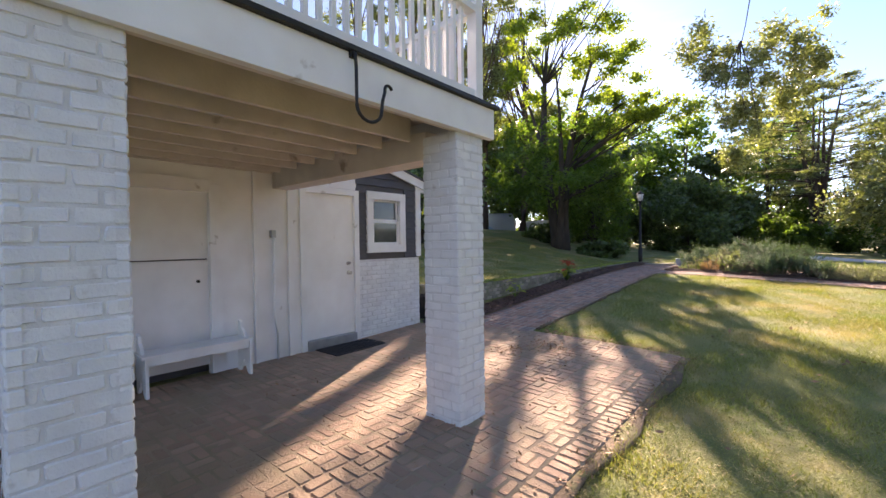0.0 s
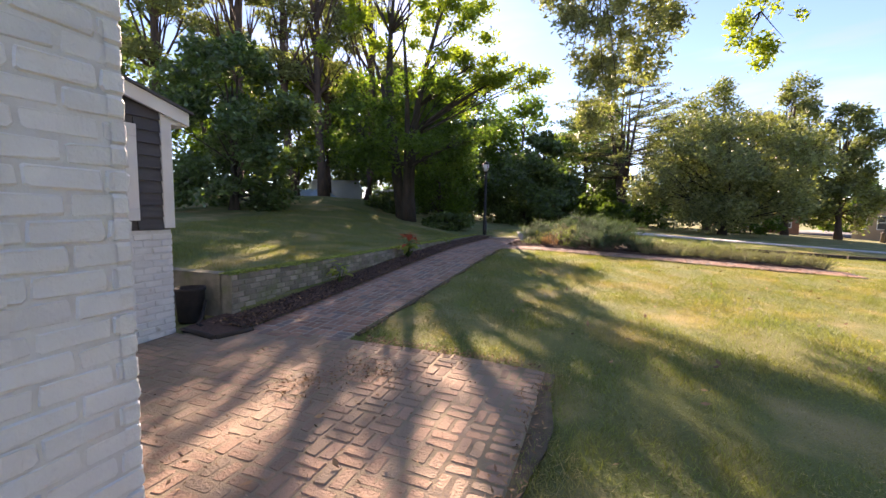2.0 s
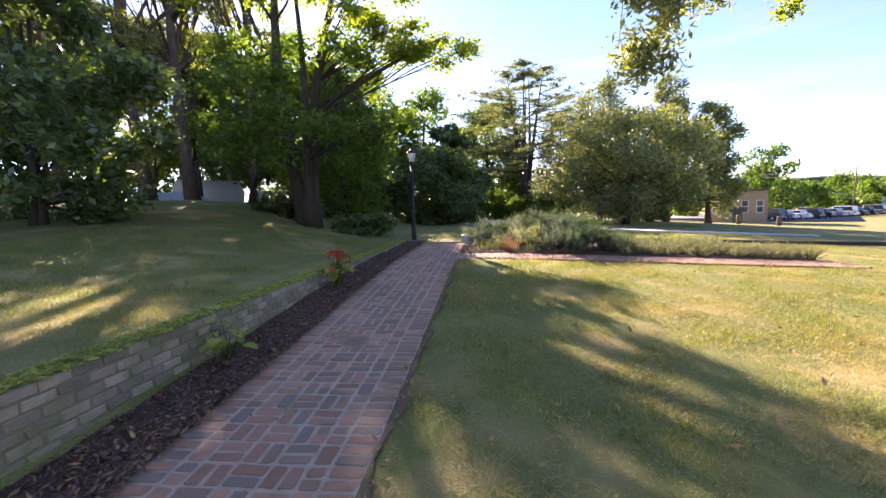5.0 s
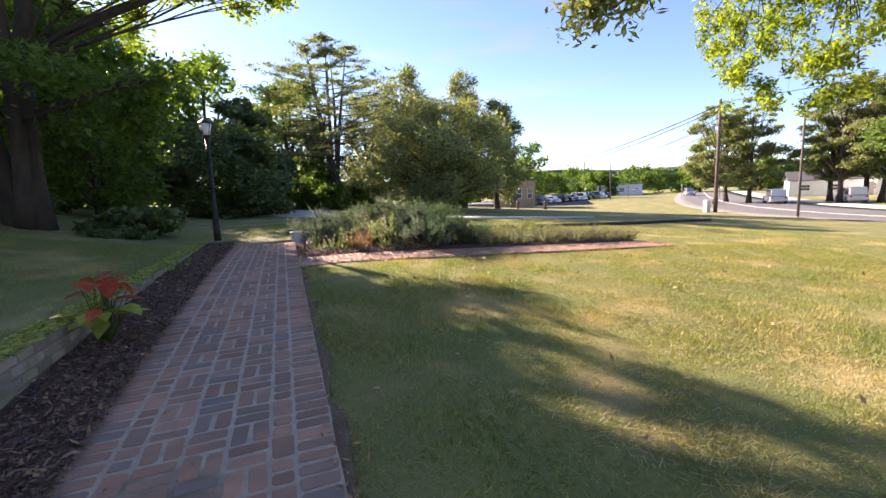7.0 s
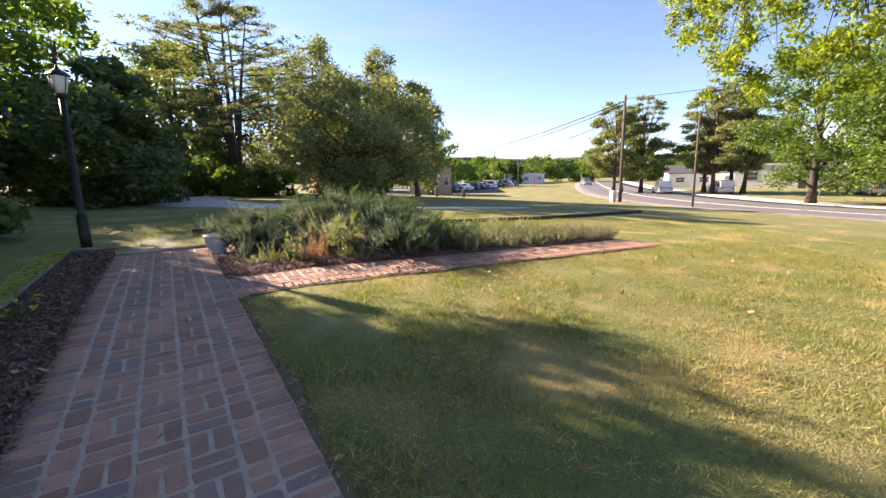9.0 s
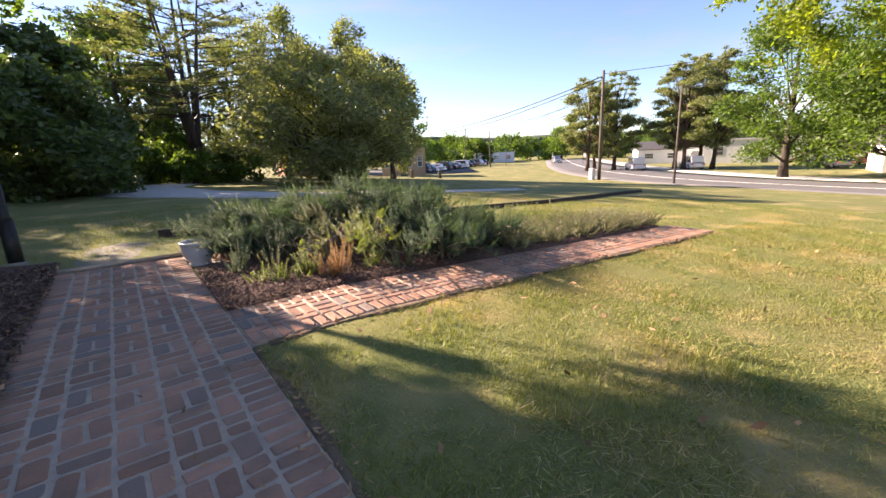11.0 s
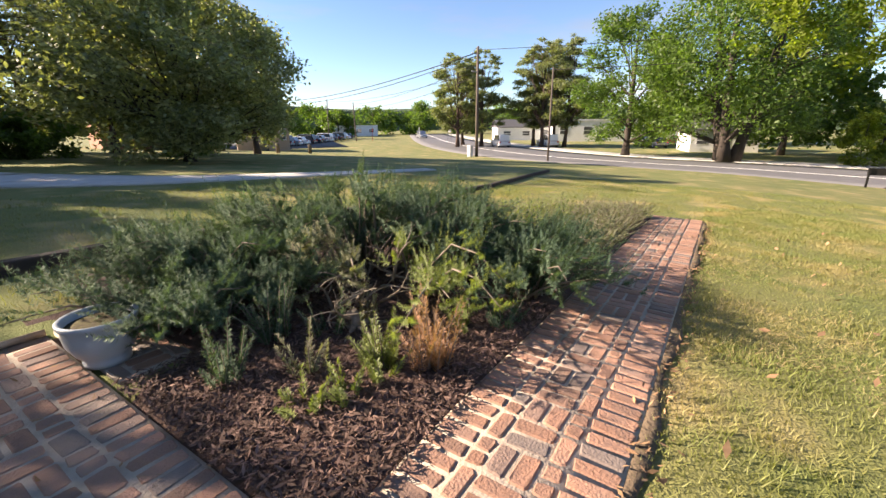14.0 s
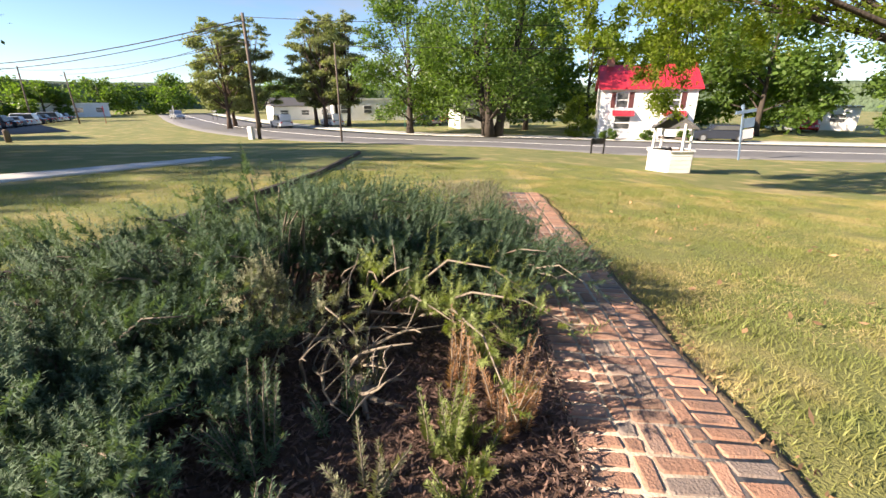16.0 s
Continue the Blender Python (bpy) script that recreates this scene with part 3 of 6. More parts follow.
def tree(name, label, x, y, height, crown, clumps, leaves, size, leafmat, bark=BARK, trunk=0.25, stems=1, lean=(0, 0), limbs=12,
         seed=1, clear=0.25, slim=0.5, flat=0.35, squash=0.75, tiers=False, shell=0.5, extra=(), droop=0.0, limbr=0.42, cs=1.0, category="tree", group="", z=None, spread=0.3):
    """crown: (rx, ry, bottom, top) as metres out and fractions of the height."""
    rnd = random.Random(seed)
    z0 = (ground(x, y) if z is None else z) - 0.05
    t = thing(name, (x, y, z0), label, category, group)
    rx, ry, lo, hi = crown
    cl = []
    for i in range(clumps):
        u = (i + rnd.random()) / clumps
        zz = lo + (hi - lo) * u
        k = math.sin(math.pi * min(1, 0.18 + u * 0.78)) ** 0.6 if not tiers else (1.05 - u) ** 0.55
        ang, rad = rnd.uniform(0, 2 * math.pi), rnd.uniform(0.25, 0.95) ** 0.7 * k
        s = (0.3 if not tiers else 0.32) * cs * rnd.uniform(0.7, 1.35) * (0.5 + 0.5 * k)
        cl.append((x + lean[0] * zz + math.cos(ang) * rx * rad, y + lean[1] * zz + math.sin(ang) * ry * rad, z0 + height * zz,
                   rx * s, ry * s, (rx + ry) / 2 * s * squash))
    cl += list(extra)
    bm = bmesh.new()
    tips = []
    for s in range(stems):
        ang = 2 * math.pi * s / stems + rnd.random()
        off = trunk * 1.1 if stems > 1 else 0
        topz = height * (lo + (hi - lo) * 0.8)
        top = (x + lean[0] * 0.8 + math.cos(ang) * off * (1 + spread * height), y + lean[1] * 0.8 + math.sin(ang) * off * (1 + spread * height), z0 + topz)
        pts = bent((x + math.cos(ang) * off, y + math.sin(ang) * off, z0 - 0.15), top, 0.05, rnd, 8)
        radii = [trunk * (1.45 if i == 0 else 1.0 - 0.085 * i) for i in range(9)]
        tube(bm, pts, radii, 10)
        tips.append(pts)
    for i in range(min(limbs, len(cl))):
        c = cl[(i * 7) % len(cl)] if not extra or i >= len(extra) else extra[i]
        pts = min(tips, key=lambda p: (p[4] - Vector(c[:3])).length)
        frac = min(0.95, max(clear, (c[2] - z0) / height * 0.75))
        k = min(7, max(1, int(frac * 8)))
        start = pts[k]
        ln = bent(start, c[:3], 0.12, rnd, 4)
        r0 = trunk * limbr * (1 - 0.5 * frac)
        tube(bm, ln, [r0, r0 * 0.75, r0 * 0.55, r0 * 0.35, r0 * 0.15], 6)
        for _ in range(2):
            e = Vector(c[:3]) + Vector((rnd.uniform(-1, 1) * c[3], rnd.uniform(-1, 1) * c[4], rnd.uniform(-0.3, 1) * c[5]))
            tube(bm, bent(ln[2], e, 0.15, rnd, 3), [r0 * 0.4, r0 * 0.28, r0 * 0.18, r0 * 0.08], 5)
    part("trunk", bm, bark, t)
    leaf_cloud("crown", cl, leaves, size, leafmat, t, seed + 100, flat, slim, shell, droop)
    return t


# the broad tree on the bank: dark glossy skirt, open top on spreading limbs coloured as sunlit
rnd = random.Random(12)
skirt, upper = [], []
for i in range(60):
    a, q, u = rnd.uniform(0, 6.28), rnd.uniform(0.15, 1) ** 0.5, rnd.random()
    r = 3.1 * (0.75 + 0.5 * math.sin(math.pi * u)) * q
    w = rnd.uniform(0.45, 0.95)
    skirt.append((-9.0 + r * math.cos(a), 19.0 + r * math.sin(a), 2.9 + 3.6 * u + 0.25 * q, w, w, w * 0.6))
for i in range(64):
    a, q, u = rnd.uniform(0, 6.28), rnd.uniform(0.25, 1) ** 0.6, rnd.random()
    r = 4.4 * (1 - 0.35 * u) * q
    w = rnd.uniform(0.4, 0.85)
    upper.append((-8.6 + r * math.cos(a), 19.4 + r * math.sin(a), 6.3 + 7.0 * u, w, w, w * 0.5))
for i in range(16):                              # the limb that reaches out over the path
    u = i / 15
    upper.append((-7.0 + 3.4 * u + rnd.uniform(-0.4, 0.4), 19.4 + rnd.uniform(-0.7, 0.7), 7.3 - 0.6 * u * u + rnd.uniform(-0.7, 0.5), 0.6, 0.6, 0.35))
big = thing("broadleaf_tree", (-9.1, 19.15, ground(-9.1, 19.15) - 0.05), "dark multi-stemmed broadleaf tree on the bank, its top coloured yellow-green as sunlit", "tree")
bm = bmesh.new()
tops = []
gz0 = ground(-9.1, 19.15)
for k, (dx, dy, tx, ty, tz, r) in enumerate([(0.0, 0.0, -0.6, 0.4, 11.6, 0.22), (0.28, 0.05, 2.0, 0.2, 10.6, 0.19), (-0.22, 0.12, -2.4, 0.5, 9.8, 0.16), (0.1, -0.2, 0.7, -1.8, 9.4, 0.14)]):
    pts = bent((-9.1 + dx, 19.15 + dy, gz0 - 0.15), (-9.1 + tx, 19.15 + ty, tz), 0.1, rnd, 8)
    tube(bm, pts, [r * (1.5, 1.1, 1.0, 0.9, 0.76, 0.62, 0.46, 0.3, 0.12)[q] for q in range(9)], 10)
    tops.append(pts)
for i, c in enumerate(skirt[::3] + upper[::2]):
    pts = min(tops, key=lambda p: (p[4] - Vector(c[:3])).length)
    k = min(6, max(2, int((c[2] - gz0) / 11 * 7)))
    ln = bent(pts[k], c[:3], 0.22, rnd, 5)
    tube(bm, ln, [0.05, 0.04, 0.03, 0.021, 0.013, 0.006], 6)
    for _ in range(3):
        e = Vector(c[:3]) + Vector((rnd.uniform(-1, 1) * c[3], rnd.uniform(-1, 1) * c[4], rnd.uniform(-0.4, 0.8) * c[5]))
        tube(bm, bent(ln[3], e, 0.2, rnd, 3), [0.02, 0.014, 0.009, 0.004], 5)
tube(bm, bent((-8.2, 19.3, 5.2), (-3.9, 19.3, 7.2), 0.12, rnd, 7), [0.11, 0.1, 0.085, 0.07, 0.05, 0.035, 0.02, 0.008], 8)
part("trunk", bm, BARK, big)
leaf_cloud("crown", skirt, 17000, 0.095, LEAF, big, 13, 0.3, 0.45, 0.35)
# same tree, lighter yellower leaves: the sun on the top is in the colour
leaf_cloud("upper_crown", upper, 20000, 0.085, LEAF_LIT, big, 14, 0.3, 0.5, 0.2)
# added tree, its place and height chosen to cast shade on the path end
tree("path_shade_tree", "small leafy tree added to shade the path end", -9.4, 24.6, 4.8, (2.5, 2.5, 0.1, 1.0), 44, 12000, 0.1, LEAF, cs=1.0, limbr=0.3, trunk=0.12, stems=2, limbs=20, seed=8, clear=0.15, shell=0.3)


def tiered_cedar(x, y, height, reach, seed):
    """Several straight stems with flat sprays on rising branches, gaps between the tiers."""
    rnd = random.Random(seed)
    z0 = ground(x, y) - 0.05
    t = thing("cedar_tree", (x, y, z0), "airy grey-green cedar with flat tiered branches", "tree")
    bm = bmesh.new()
    cl = []
    fork = 0.2 * height
    tube(bm, [(x, y, z0 - 0.2), (x + 0.05, y, z0 + fork)], [0.42, 0.34], 10)
    for k in range(6):
        ang = 2 * math.pi * k / 6 + 0.4
        rr = reach * (0.3 if k else 0.05)
        top = Vector((x + rr * math.cos(ang), y + rr * math.sin(ang), z0 + height * rnd.uniform(0.88, 0.98)))
        st = bent((x + 0.15 * math.cos(ang), y + 0.15 * math.sin(ang), z0 + fork * 0.8), top, 0.03, rnd, 10)
        tube(bm, st, [0.2 * (1 - 0.088 * i) for i in range(11)], 8)
        for i in range(2, 11):
            u = i / 10
            wide = reach * (0.75 + 0.3 * math.sin(math.pi * u)) * rnd.uniform(0.65, 1.1) * (1 - 0.5 * max(0, u - 0.75) / 0.25)
            for b in range(2):
                ba = ang + rnd.uniform(-1.2, 1.2)
                d = Vector((math.cos(ba), math.sin(ba), 0))
                end = Vector((x, y, 0)) + d * wide
                end.z = st[i].z + (end - Vector((st[i].x, st[i].y, 0))).length * rnd.uniform(0.0, 0.28)
                end.z = min(end.z, z0 + height)
                ln = bent(st[i], end, 0.06, rnd, 6)
                tube(bm, ln, [0.05, 0.042, 0.034, 0.026, 0.018, 0.011, 0.005], 5)
                for q in range(2, 7):
                    w = rnd.uniform(0.45, 0.85)
                    p = ln[q]
                    cl.append((p.x + rnd.uniform(-0.3, 0.3), p.y + rnd.uniform(-0.3, 0.3), p.z + rnd.uniform(-0.05, 0.15), w, w, w * 0.2))
    part("trunk", bm, PINEBARK, t)
    leaf_cloud("crown", cl, 27000, 0.13, CEDARLEAF, t, seed + 1, 0.45, 0.26, 0.1)


tree("evergreen_bush", "large dark glossy evergreen shrub on the bank", -13.6, 14.0, 6.2, (2.7, 2.7, 0.02, 0.97), 70, 22000, 0.11, LEAF_GLOSS, cs=0.8, trunk=0.1, stems=3, limbs=12, seed=4, clear=0.05, category="shrub")
for i, (px, py, h) in enumerate([(-17.8, 25.1, 20), (-19.3, 24.0, 21), (-15.9, 27.4, 19), (-22, 22, 20), (-24.5, 19, 21), (-20.5, 29, 22), (-26, 26, 22)]):
    tree("pine_tree", "tall pine with reddish-brown bare lower trunk", px, py, h, (3.0, 3.0, 0.35, 1.0), 24, 6000, 0.16, NEEDLE, PINEBARK, trunk=0.3, limbs=20, seed=20 + i, clear=0.4, slim=0.3, squash=0.5, group="pines on the bank")
tree("rounded_shrub", "large dark rounded evergreen shrub at the lawn's edge", -6.3, 33.5, 5.4, (3.4, 3.0, 0.0, 0.95), 40, 16000, 0.14, LEAF_DARK, trunk=0.12, limbs=8, seed=31, clear=0.02, category="shrub")
tree("rounded_shrub", "large dark rounded evergreen shrub at the lawn's edge", -11.5, 33.0, 5.0, (3.4, 3.0, 0.0, 0.95), 34, 12000, 0.15, LEAF_DARK, trunk=0.12, limbs=8, seed=32, clear=0.02, category="shrub")
tiered_cedar(0.7, 44.0, 13.8, 6.2, 40)
tree("holly_tree", "broad grey-green tree with a dense low crown on the lawn", 7.0, 36.4, 8.3, (5.7, 5.2, 0.1, 0.97), 100, 40000, 0.12, LEAF_GREY, cs=0.7, trunk=0.25, limbs=26, seed=41, clear=0.15, shell=0.35, extra=((6.0, 35.8, 6.2, 2.6, 2.6, 1.6), (8.5, 36.2, 3.2, 3.4, 3.2, 1.8), (2.8, 35.3, 3.4, 2.3, 2.2, 1.8), (4.0, 35.6, 5.2, 1.9, 1.9, 1.4)))
for i, (px, py, h, r) in enumerate([(8.8, 50.5, 14.3, 3.4), (14.6, 48.5, 13.9, 2.7), (17.8, 47.0, 11.0, 2.6), (11.6, 52, 11.5, 3.4), (5.4, 54, 12, 3.4)]):
    tree("conifer_tree", "dark conifer behind the lawn", px, py, h, (r, r, 0.1, 1.0), 64, 14000, 0.17, NEEDLE, PINEBARK, cs=1.15, trunk=0.25, limbs=20, seed=50 + i, slim=0.4, squash=0.85, shell=0.4, group="conifers behind the lawn")
for i, (px, py, h, r) in enumerate([(-3, 52, 12, 4.5), (-9, 48, 13, 5), (-15, 45, 14, 5), (-21, 42, 15, 5.5), (-28, 38, 16, 5.5), (-34, 32, 16, 5.5), (-38, 24, 16, 5.5), (-40, 15, 16, 6), (-6, 41, 8, 3.2), (-16, 52, 16, 5), (-30, 48, 17, 6), (-2, 60, 15, 5)]):
    tree("woodland_tree", "leafy woodland tree at the edge of the grounds", px, py, h, (r, r, 0.04, 0.98), 34, 9000, 0.24, (LEAF_DARK, LEAF)[i % 2], trunk=0.25, limbs=12, seed=70 + i, group="woodland edge")
for i, (px, py, h, r) in enumerate([(-3.2, 43, 2.6, 1.8), (0, 42.5, 2.2, 1.8), (3, 43.5, 2.4, 1.8), (-0.5, 44.5, 3.4, 2.0), (-7, 38.5, 3.6, 2.4), (10.5, 43, 2.5, 2.0), (-10.2, 20.6, 1.0, 1.3), (-7.2, 19.6, 0.7, 1.0)]):
    tree("undergrowth_shrub", "leafy green shrub in the undergrowth", px, py, h, (r, r, 0.05, 0.9), 18, 5000, 0.12, LEAF if i < 6 else LEAF_DARK, trunk=0.05, limbs=5, seed=90 + i, clear=0.05, category="shrub", group="undergrowth")
for i, (px, py, h, r) in enumerate([(-14.6, 29.5, 9.5, 3.0), (-18.2, 31.0, 10, 3.2), (-22.5, 28.0, 10.5, 3.4), (-25.0, 22.5, 10, 3.4), (-21.0, 33.5, 11, 3.4), (-11.5, 28.0, 6.5, 2.4), (-10.7, 25.3, 8.2, 1.8)]):
    tree("understorey_tree", "leafy understorey tree among the pines", px, py, h, (r, r, 0.22, 0.98), 26, 9000, 0.15, (LEAF, LEAF_DARK, LEAF_LIT)[i % 3], trunk=0.12, limbs=14, seed=105 + i, clear=0.2, group="understorey trees")
# the shade tree whose branches hang over the lawn
shade = tree("shade_tree", "tall shade tree with hanging yellow-green branches over the lawn", 5.8, 5.4, 14.0, (5.0, 5.0, 0.5, 0.98), 36, 14000, 0.1, LEAF_LIT, trunk=0.36, limbr=0.2, limbs=42, seed=60, clear=0.3, shell=0.3,
             extra=((5.6, 11.2, 4.9, 1.2, 1.2, 0.6), (8.6, 9.4, 4.6, 1.2, 1.2, 0.6), (7.4, 8.4, 4.6, 1.2, 1.2, 0.6), (9.4, 8.0, 4.4, 1.2, 1.2, 0.6), (6.6, 7.2, 4.6, 1.2, 1.2, 0.6)))
sprays = []
rnd = random.Random(61)
for (x, y, lo, hi, r, n) in ((-0.95, 9.9, 2.8, 5.2, 0.6, 46), (-0.2, 10.2, 3.7, 5.4, 0.6, 34), (-1.6, 9.8, 4.6, 5.6, 0.5, 16), (1.9, 12.2, 4.4, 5.6, 0.8, 20), (5.8, 11.7, 2.6, 6.0, 1.3, 60), (8.8, 9.5, 2.6, 5.2, 1.1, 36), (7.3, 8.5, 3.0, 5.0, 1.0, 30), (6.5, 7.2, 3.0, 5.0, 1.0, 26), (9.4, 8.0, 2.8, 4.8, 1.0, 26), (6.0, 13.2, 3.0, 6.0, 1.4, 60), (7.3, 10.6, 1.5, 4.4, 0.8, 40), (9.2, 10.4, 2.4, 5.2, 1.2, 40), (7.2, 14.9, 4.6, 6.2, 0.9, 24)):
    for _ in range(n):
        u = rnd.random()
        a, q = rnd.uniform(0, 6.28), math.sqrt(rnd.random()) * r * (0.45 + 0.55 * u)
        w = rnd.uniform(0.14, 0.3)
        sprays.append((x + q * math.cos(a), y + q * math.sin(a), lo + (hi - lo) * u, w, w, w * 1.1))
leaf_cloud("hanging_foliage", sprays[:96], 12000, 0.05, LEAF_GREY, shade, 63, 0.2, 0.34, 0.2)
leaf_cloud("hanging_foliage", sprays[96:], 34000, 0.055, LEAF_LIT, shade, 62, 0.2, 0.38, 0.2)
bm = bmesh.new()
for (x, y, lo, hi) in ((-0.95, 9.9, 3.2, 5.2), (1.9, 12.2, 4.4, 5.3), (5.8, 11.7, 2.8, 4.9), (8.8, 9.5, 2.7, 4.6), (7.3, 8.5, 3.1, 4.6), (6.5, 7.2, 3.1, 4.6), (6.0, 13.2, 3.2, 5.6), (7.3, 10.6, 1.7, 4.4), (9.2, 10.4, 2.6, 5.0), (7.2, 14.9, 4.7, 6.0)):
    for k in range(5):
        e = (x + rnd.uniform(-0.5, 0.5), y + rnd.uniform(-0.5, 0.5), lo + rnd.uniform(0, 0.8))
        tube(bm, bent((x, y, hi), e, 0.2, rnd, 4), [0.014, 0.011, 0.008, 0.005, 0.003], 5)
for e in ((-0.95, 9.9, 5.1), (1.9, 12.2, 5.3), (6.0, 13.2, 5.8), (7.3, 10.6, 4.6), (9.2, 10.4, 5.2), (7.2, 14.9, 6.1)):
    tube(bm, smooth_line([(5.6, 5.6, 7.5), (3.4, 8.2, 9.0), (e[0] + 0.9, e[1] - 0.6, 7.6), e], 5), [0.034 - 0.0018 * k for k in range(16)], 6)
part("twig_work", bm, BARK, shade)
# over the road
for i, (px, py, h) in enumerate([(52, 48, 13), (55, 45.5, 13.5), (57, 50, 13), (57, 36.5, 14.5), (59.5, 34, 15), (62, 36.5, 14.5), (60, 39, 14)]):
    tree("roadside_pine", "tall roadside pine with clumped dark needles", px, py, h, (4.3, 4.3, 0.2, 1.0), 64, 14000, 0.19, NEEDLE, PINEBARK, cs=0.8, trunk=0.28, limbs=30, seed=120 + i, clear=0.25, slim=0.36, squash=0.45, shell=0.3, group="pines over the road")
tree("roadside_tree", "large bright green spreading tree beside the road", 40.5, 13.6, 15.5, (7.2, 7.6, 0.18, 1.0), 70, 32000, 0.16, LEAF, trunk=0.45, stems=3, limbs=24, seed=130, clear=0.12)
tree("roadside_tree", "large green tree beside the road", 44, 22.5, 14.0, (5.0, 5.5, 0.12, 1.0), 44, 20000, 0.16, LEAF, trunk=0.35, limbs=16, seed=131, clear=0.15)
for i, (px, py, h, r) in enumerate([(52, 9, 13, 6), (58, 0, 13, 6), (50, -8, 14, 6), (44, -14, 12, 6), (55, -20, 14, 7), (40, -26, 12, 6), (30, -34, 12, 6), (74, 20, 13, 7), (80, 8, 14, 7)]):
    tree("town_tree", "leafy green tree among the houses over the road", px, py, h, (r, r, 0.12, 1.0), 30, 8000, 0.3, (LEAF, LEAF_LIT, LEAF)[i % 3], trunk=0.3, limbs=10, seed=140 + i, group="trees among the houses")
for i, (px, py, h, r) in enumerate([(62, 112, 15, 8), (78, 128, 9, 8), (95, 130, 9, 9), (110, 118, 9, 9), (122, 105, 10, 9), (130, 92, 9, 9), (140, 80, 10, 10), (135, 65, 9, 9), (88, 112, 7, 6), (45, 108, 10, 7), (145, 55, 10, 10), (30, 92, 12, 6), (24, 80, 12, 5)]):
    tree("distant_tree", "distant hazy green tree beyond the road", px, py, h, (r, r, 0.05, 1.0), 24, 5000, 0.45, LEAF, trunk=0.3, limbs=6, seed=160 + i, group="distant trees")

tree("lime_shrub", "rounded bright lime-green shrub beside the white house", 41.0, 5.0, 4.0, (1.7, 1.7, 0.0, 1.0), 26, 7000, 0.1, LEAF_LIT, trunk=0.06, limbs=6, seed=180, clear=0.05, category="shrub", z=-1.6)
for i, (px, py) in enumerate([(37.4, 2.9), (36.3, -3.3), (36.9, -0.2)]):
    tree("foundation_shrub", "low clipped dark green shrub along the white house", px, py, 1.0, (0.9, 0.9, 0.0, 0.95), 14, 2500, 0.07, LEAF, trunk=0.04, limbs=4, seed=182 + i, clear=0.05, category="shrub", group="house shrubs", z=-1.55)

# ---- the house: wall, annex, deck ----
HX = -5.45            # the face of the house wall
FLOOR = -0.16
bm = bmesh.new()
box(bm, HX - 0.22, HX, -4.0, 0.86, FLOOR - 0.2, 2.62)
box(bm, HX - 0.22, HX, 2.08, 3.2, FLOOR - 0.2, 2.62)
box(bm, HX - 0.22, HX, 0.86, 2.08, 2.12, 2.62)
box(bm, HX - 0.22, HX, 3.2, 4.18, 2.26, 2.62)
structure("wall_house", bm, WHITE, "white painted house wall under the deck")
bm = bmesh.new()
box(bm, HX - 0.3, HX - 0.23, -4.0, 2.88, FLOOR - 0.2, 2.68)
box(bm, HX - 0.3, HX - 0.23, 2.9, 5.38, FLOOR - 0.2, 2.5)
structure("wall_inner", bm, SIDING, "dark inner face behind the doors and window")

bm = bmesh.new()
box(bm, HX - 7, HX - 0.01, -12.0, 2.9, 2.7, 6.0)
structure("wall_upper", bm, WHITE, "white upper storey of the house behind the deck")
bm = bmesh.new()
prism(bm, [(-12.5, 5.9), (3.3, 5.9), (3.3, 6.05), (-4.6, 9.2), (-12.5, 6.05)], "x", HX - 7.4, HX + 0.4)
structure("roof_main", bm, GREYROOF, "grey shingle roof of the house")


def wall_bricks(owner, courses, z0, ch, name="brick", mat=WHITE_BRICK, proud=0.006, depth=0.05, gap=0.008):
    """courses: list of (face, fixed, start, end). Bricks as objects that share meshes, outward faces worn."""
    rnd = random.Random(9)
    shared = {}
    for ci, spans in enumerate(courses):
        for face, fixed, lo, hi, shift in spans:
            a = lo - shift
            while a < hi - 0.01:
                b = min(a + 0.2, hi)
                s = max(a, lo)
                if b - s > 0.03:
                    ln = round((b - s) * 50) / 50
                    key = (ln, rnd.randrange(4))
                    if key not in shared:
                        v, f = brick_mesh(max(ln, 0.04) - gap, ch - gap, depth, 0.007, 0.004, rnd, 0.008)
                        me = bpy.data.meshes.new(name)
                        me.from_pydata(v, [], f)
                        me.materials.append(mat)
                        shared[key] = me
                    ob = new(name, shared[key])
                    ob.parent = owner
                    mid, z = (s + b) / 2, z0 + (ci + 0.5) * ch
                    out = proud + rnd.uniform(-0.004, 0.003)
                    tw = rnd.gauss(0, 0.008)
                    if face == "+x":
                        m = Matrix.Translation((fixed + out, mid, z)) @ Euler((radians(90), tw, radians(90))).to_matrix().to_4x4()
                    elif face == "-y":
                        m = Matrix.Translation((mid, fixed - out, z)) @ Euler((radians(90), tw, 0)).to_matrix().to_4x4()
                    elif face == "+y":
                        m = Matrix.Translation((mid, fixed + out, z)) @ Euler((radians(90), tw, radians(180))).to_matrix().to_4x4()
                    else:
                        m = Matrix.Translation((fixed - out, mid, z)) @ Euler((radians(90), tw, radians(-90))).to_matrix().to_4x4()
                    ob.matrix_local = m
                a = b if b < hi else hi


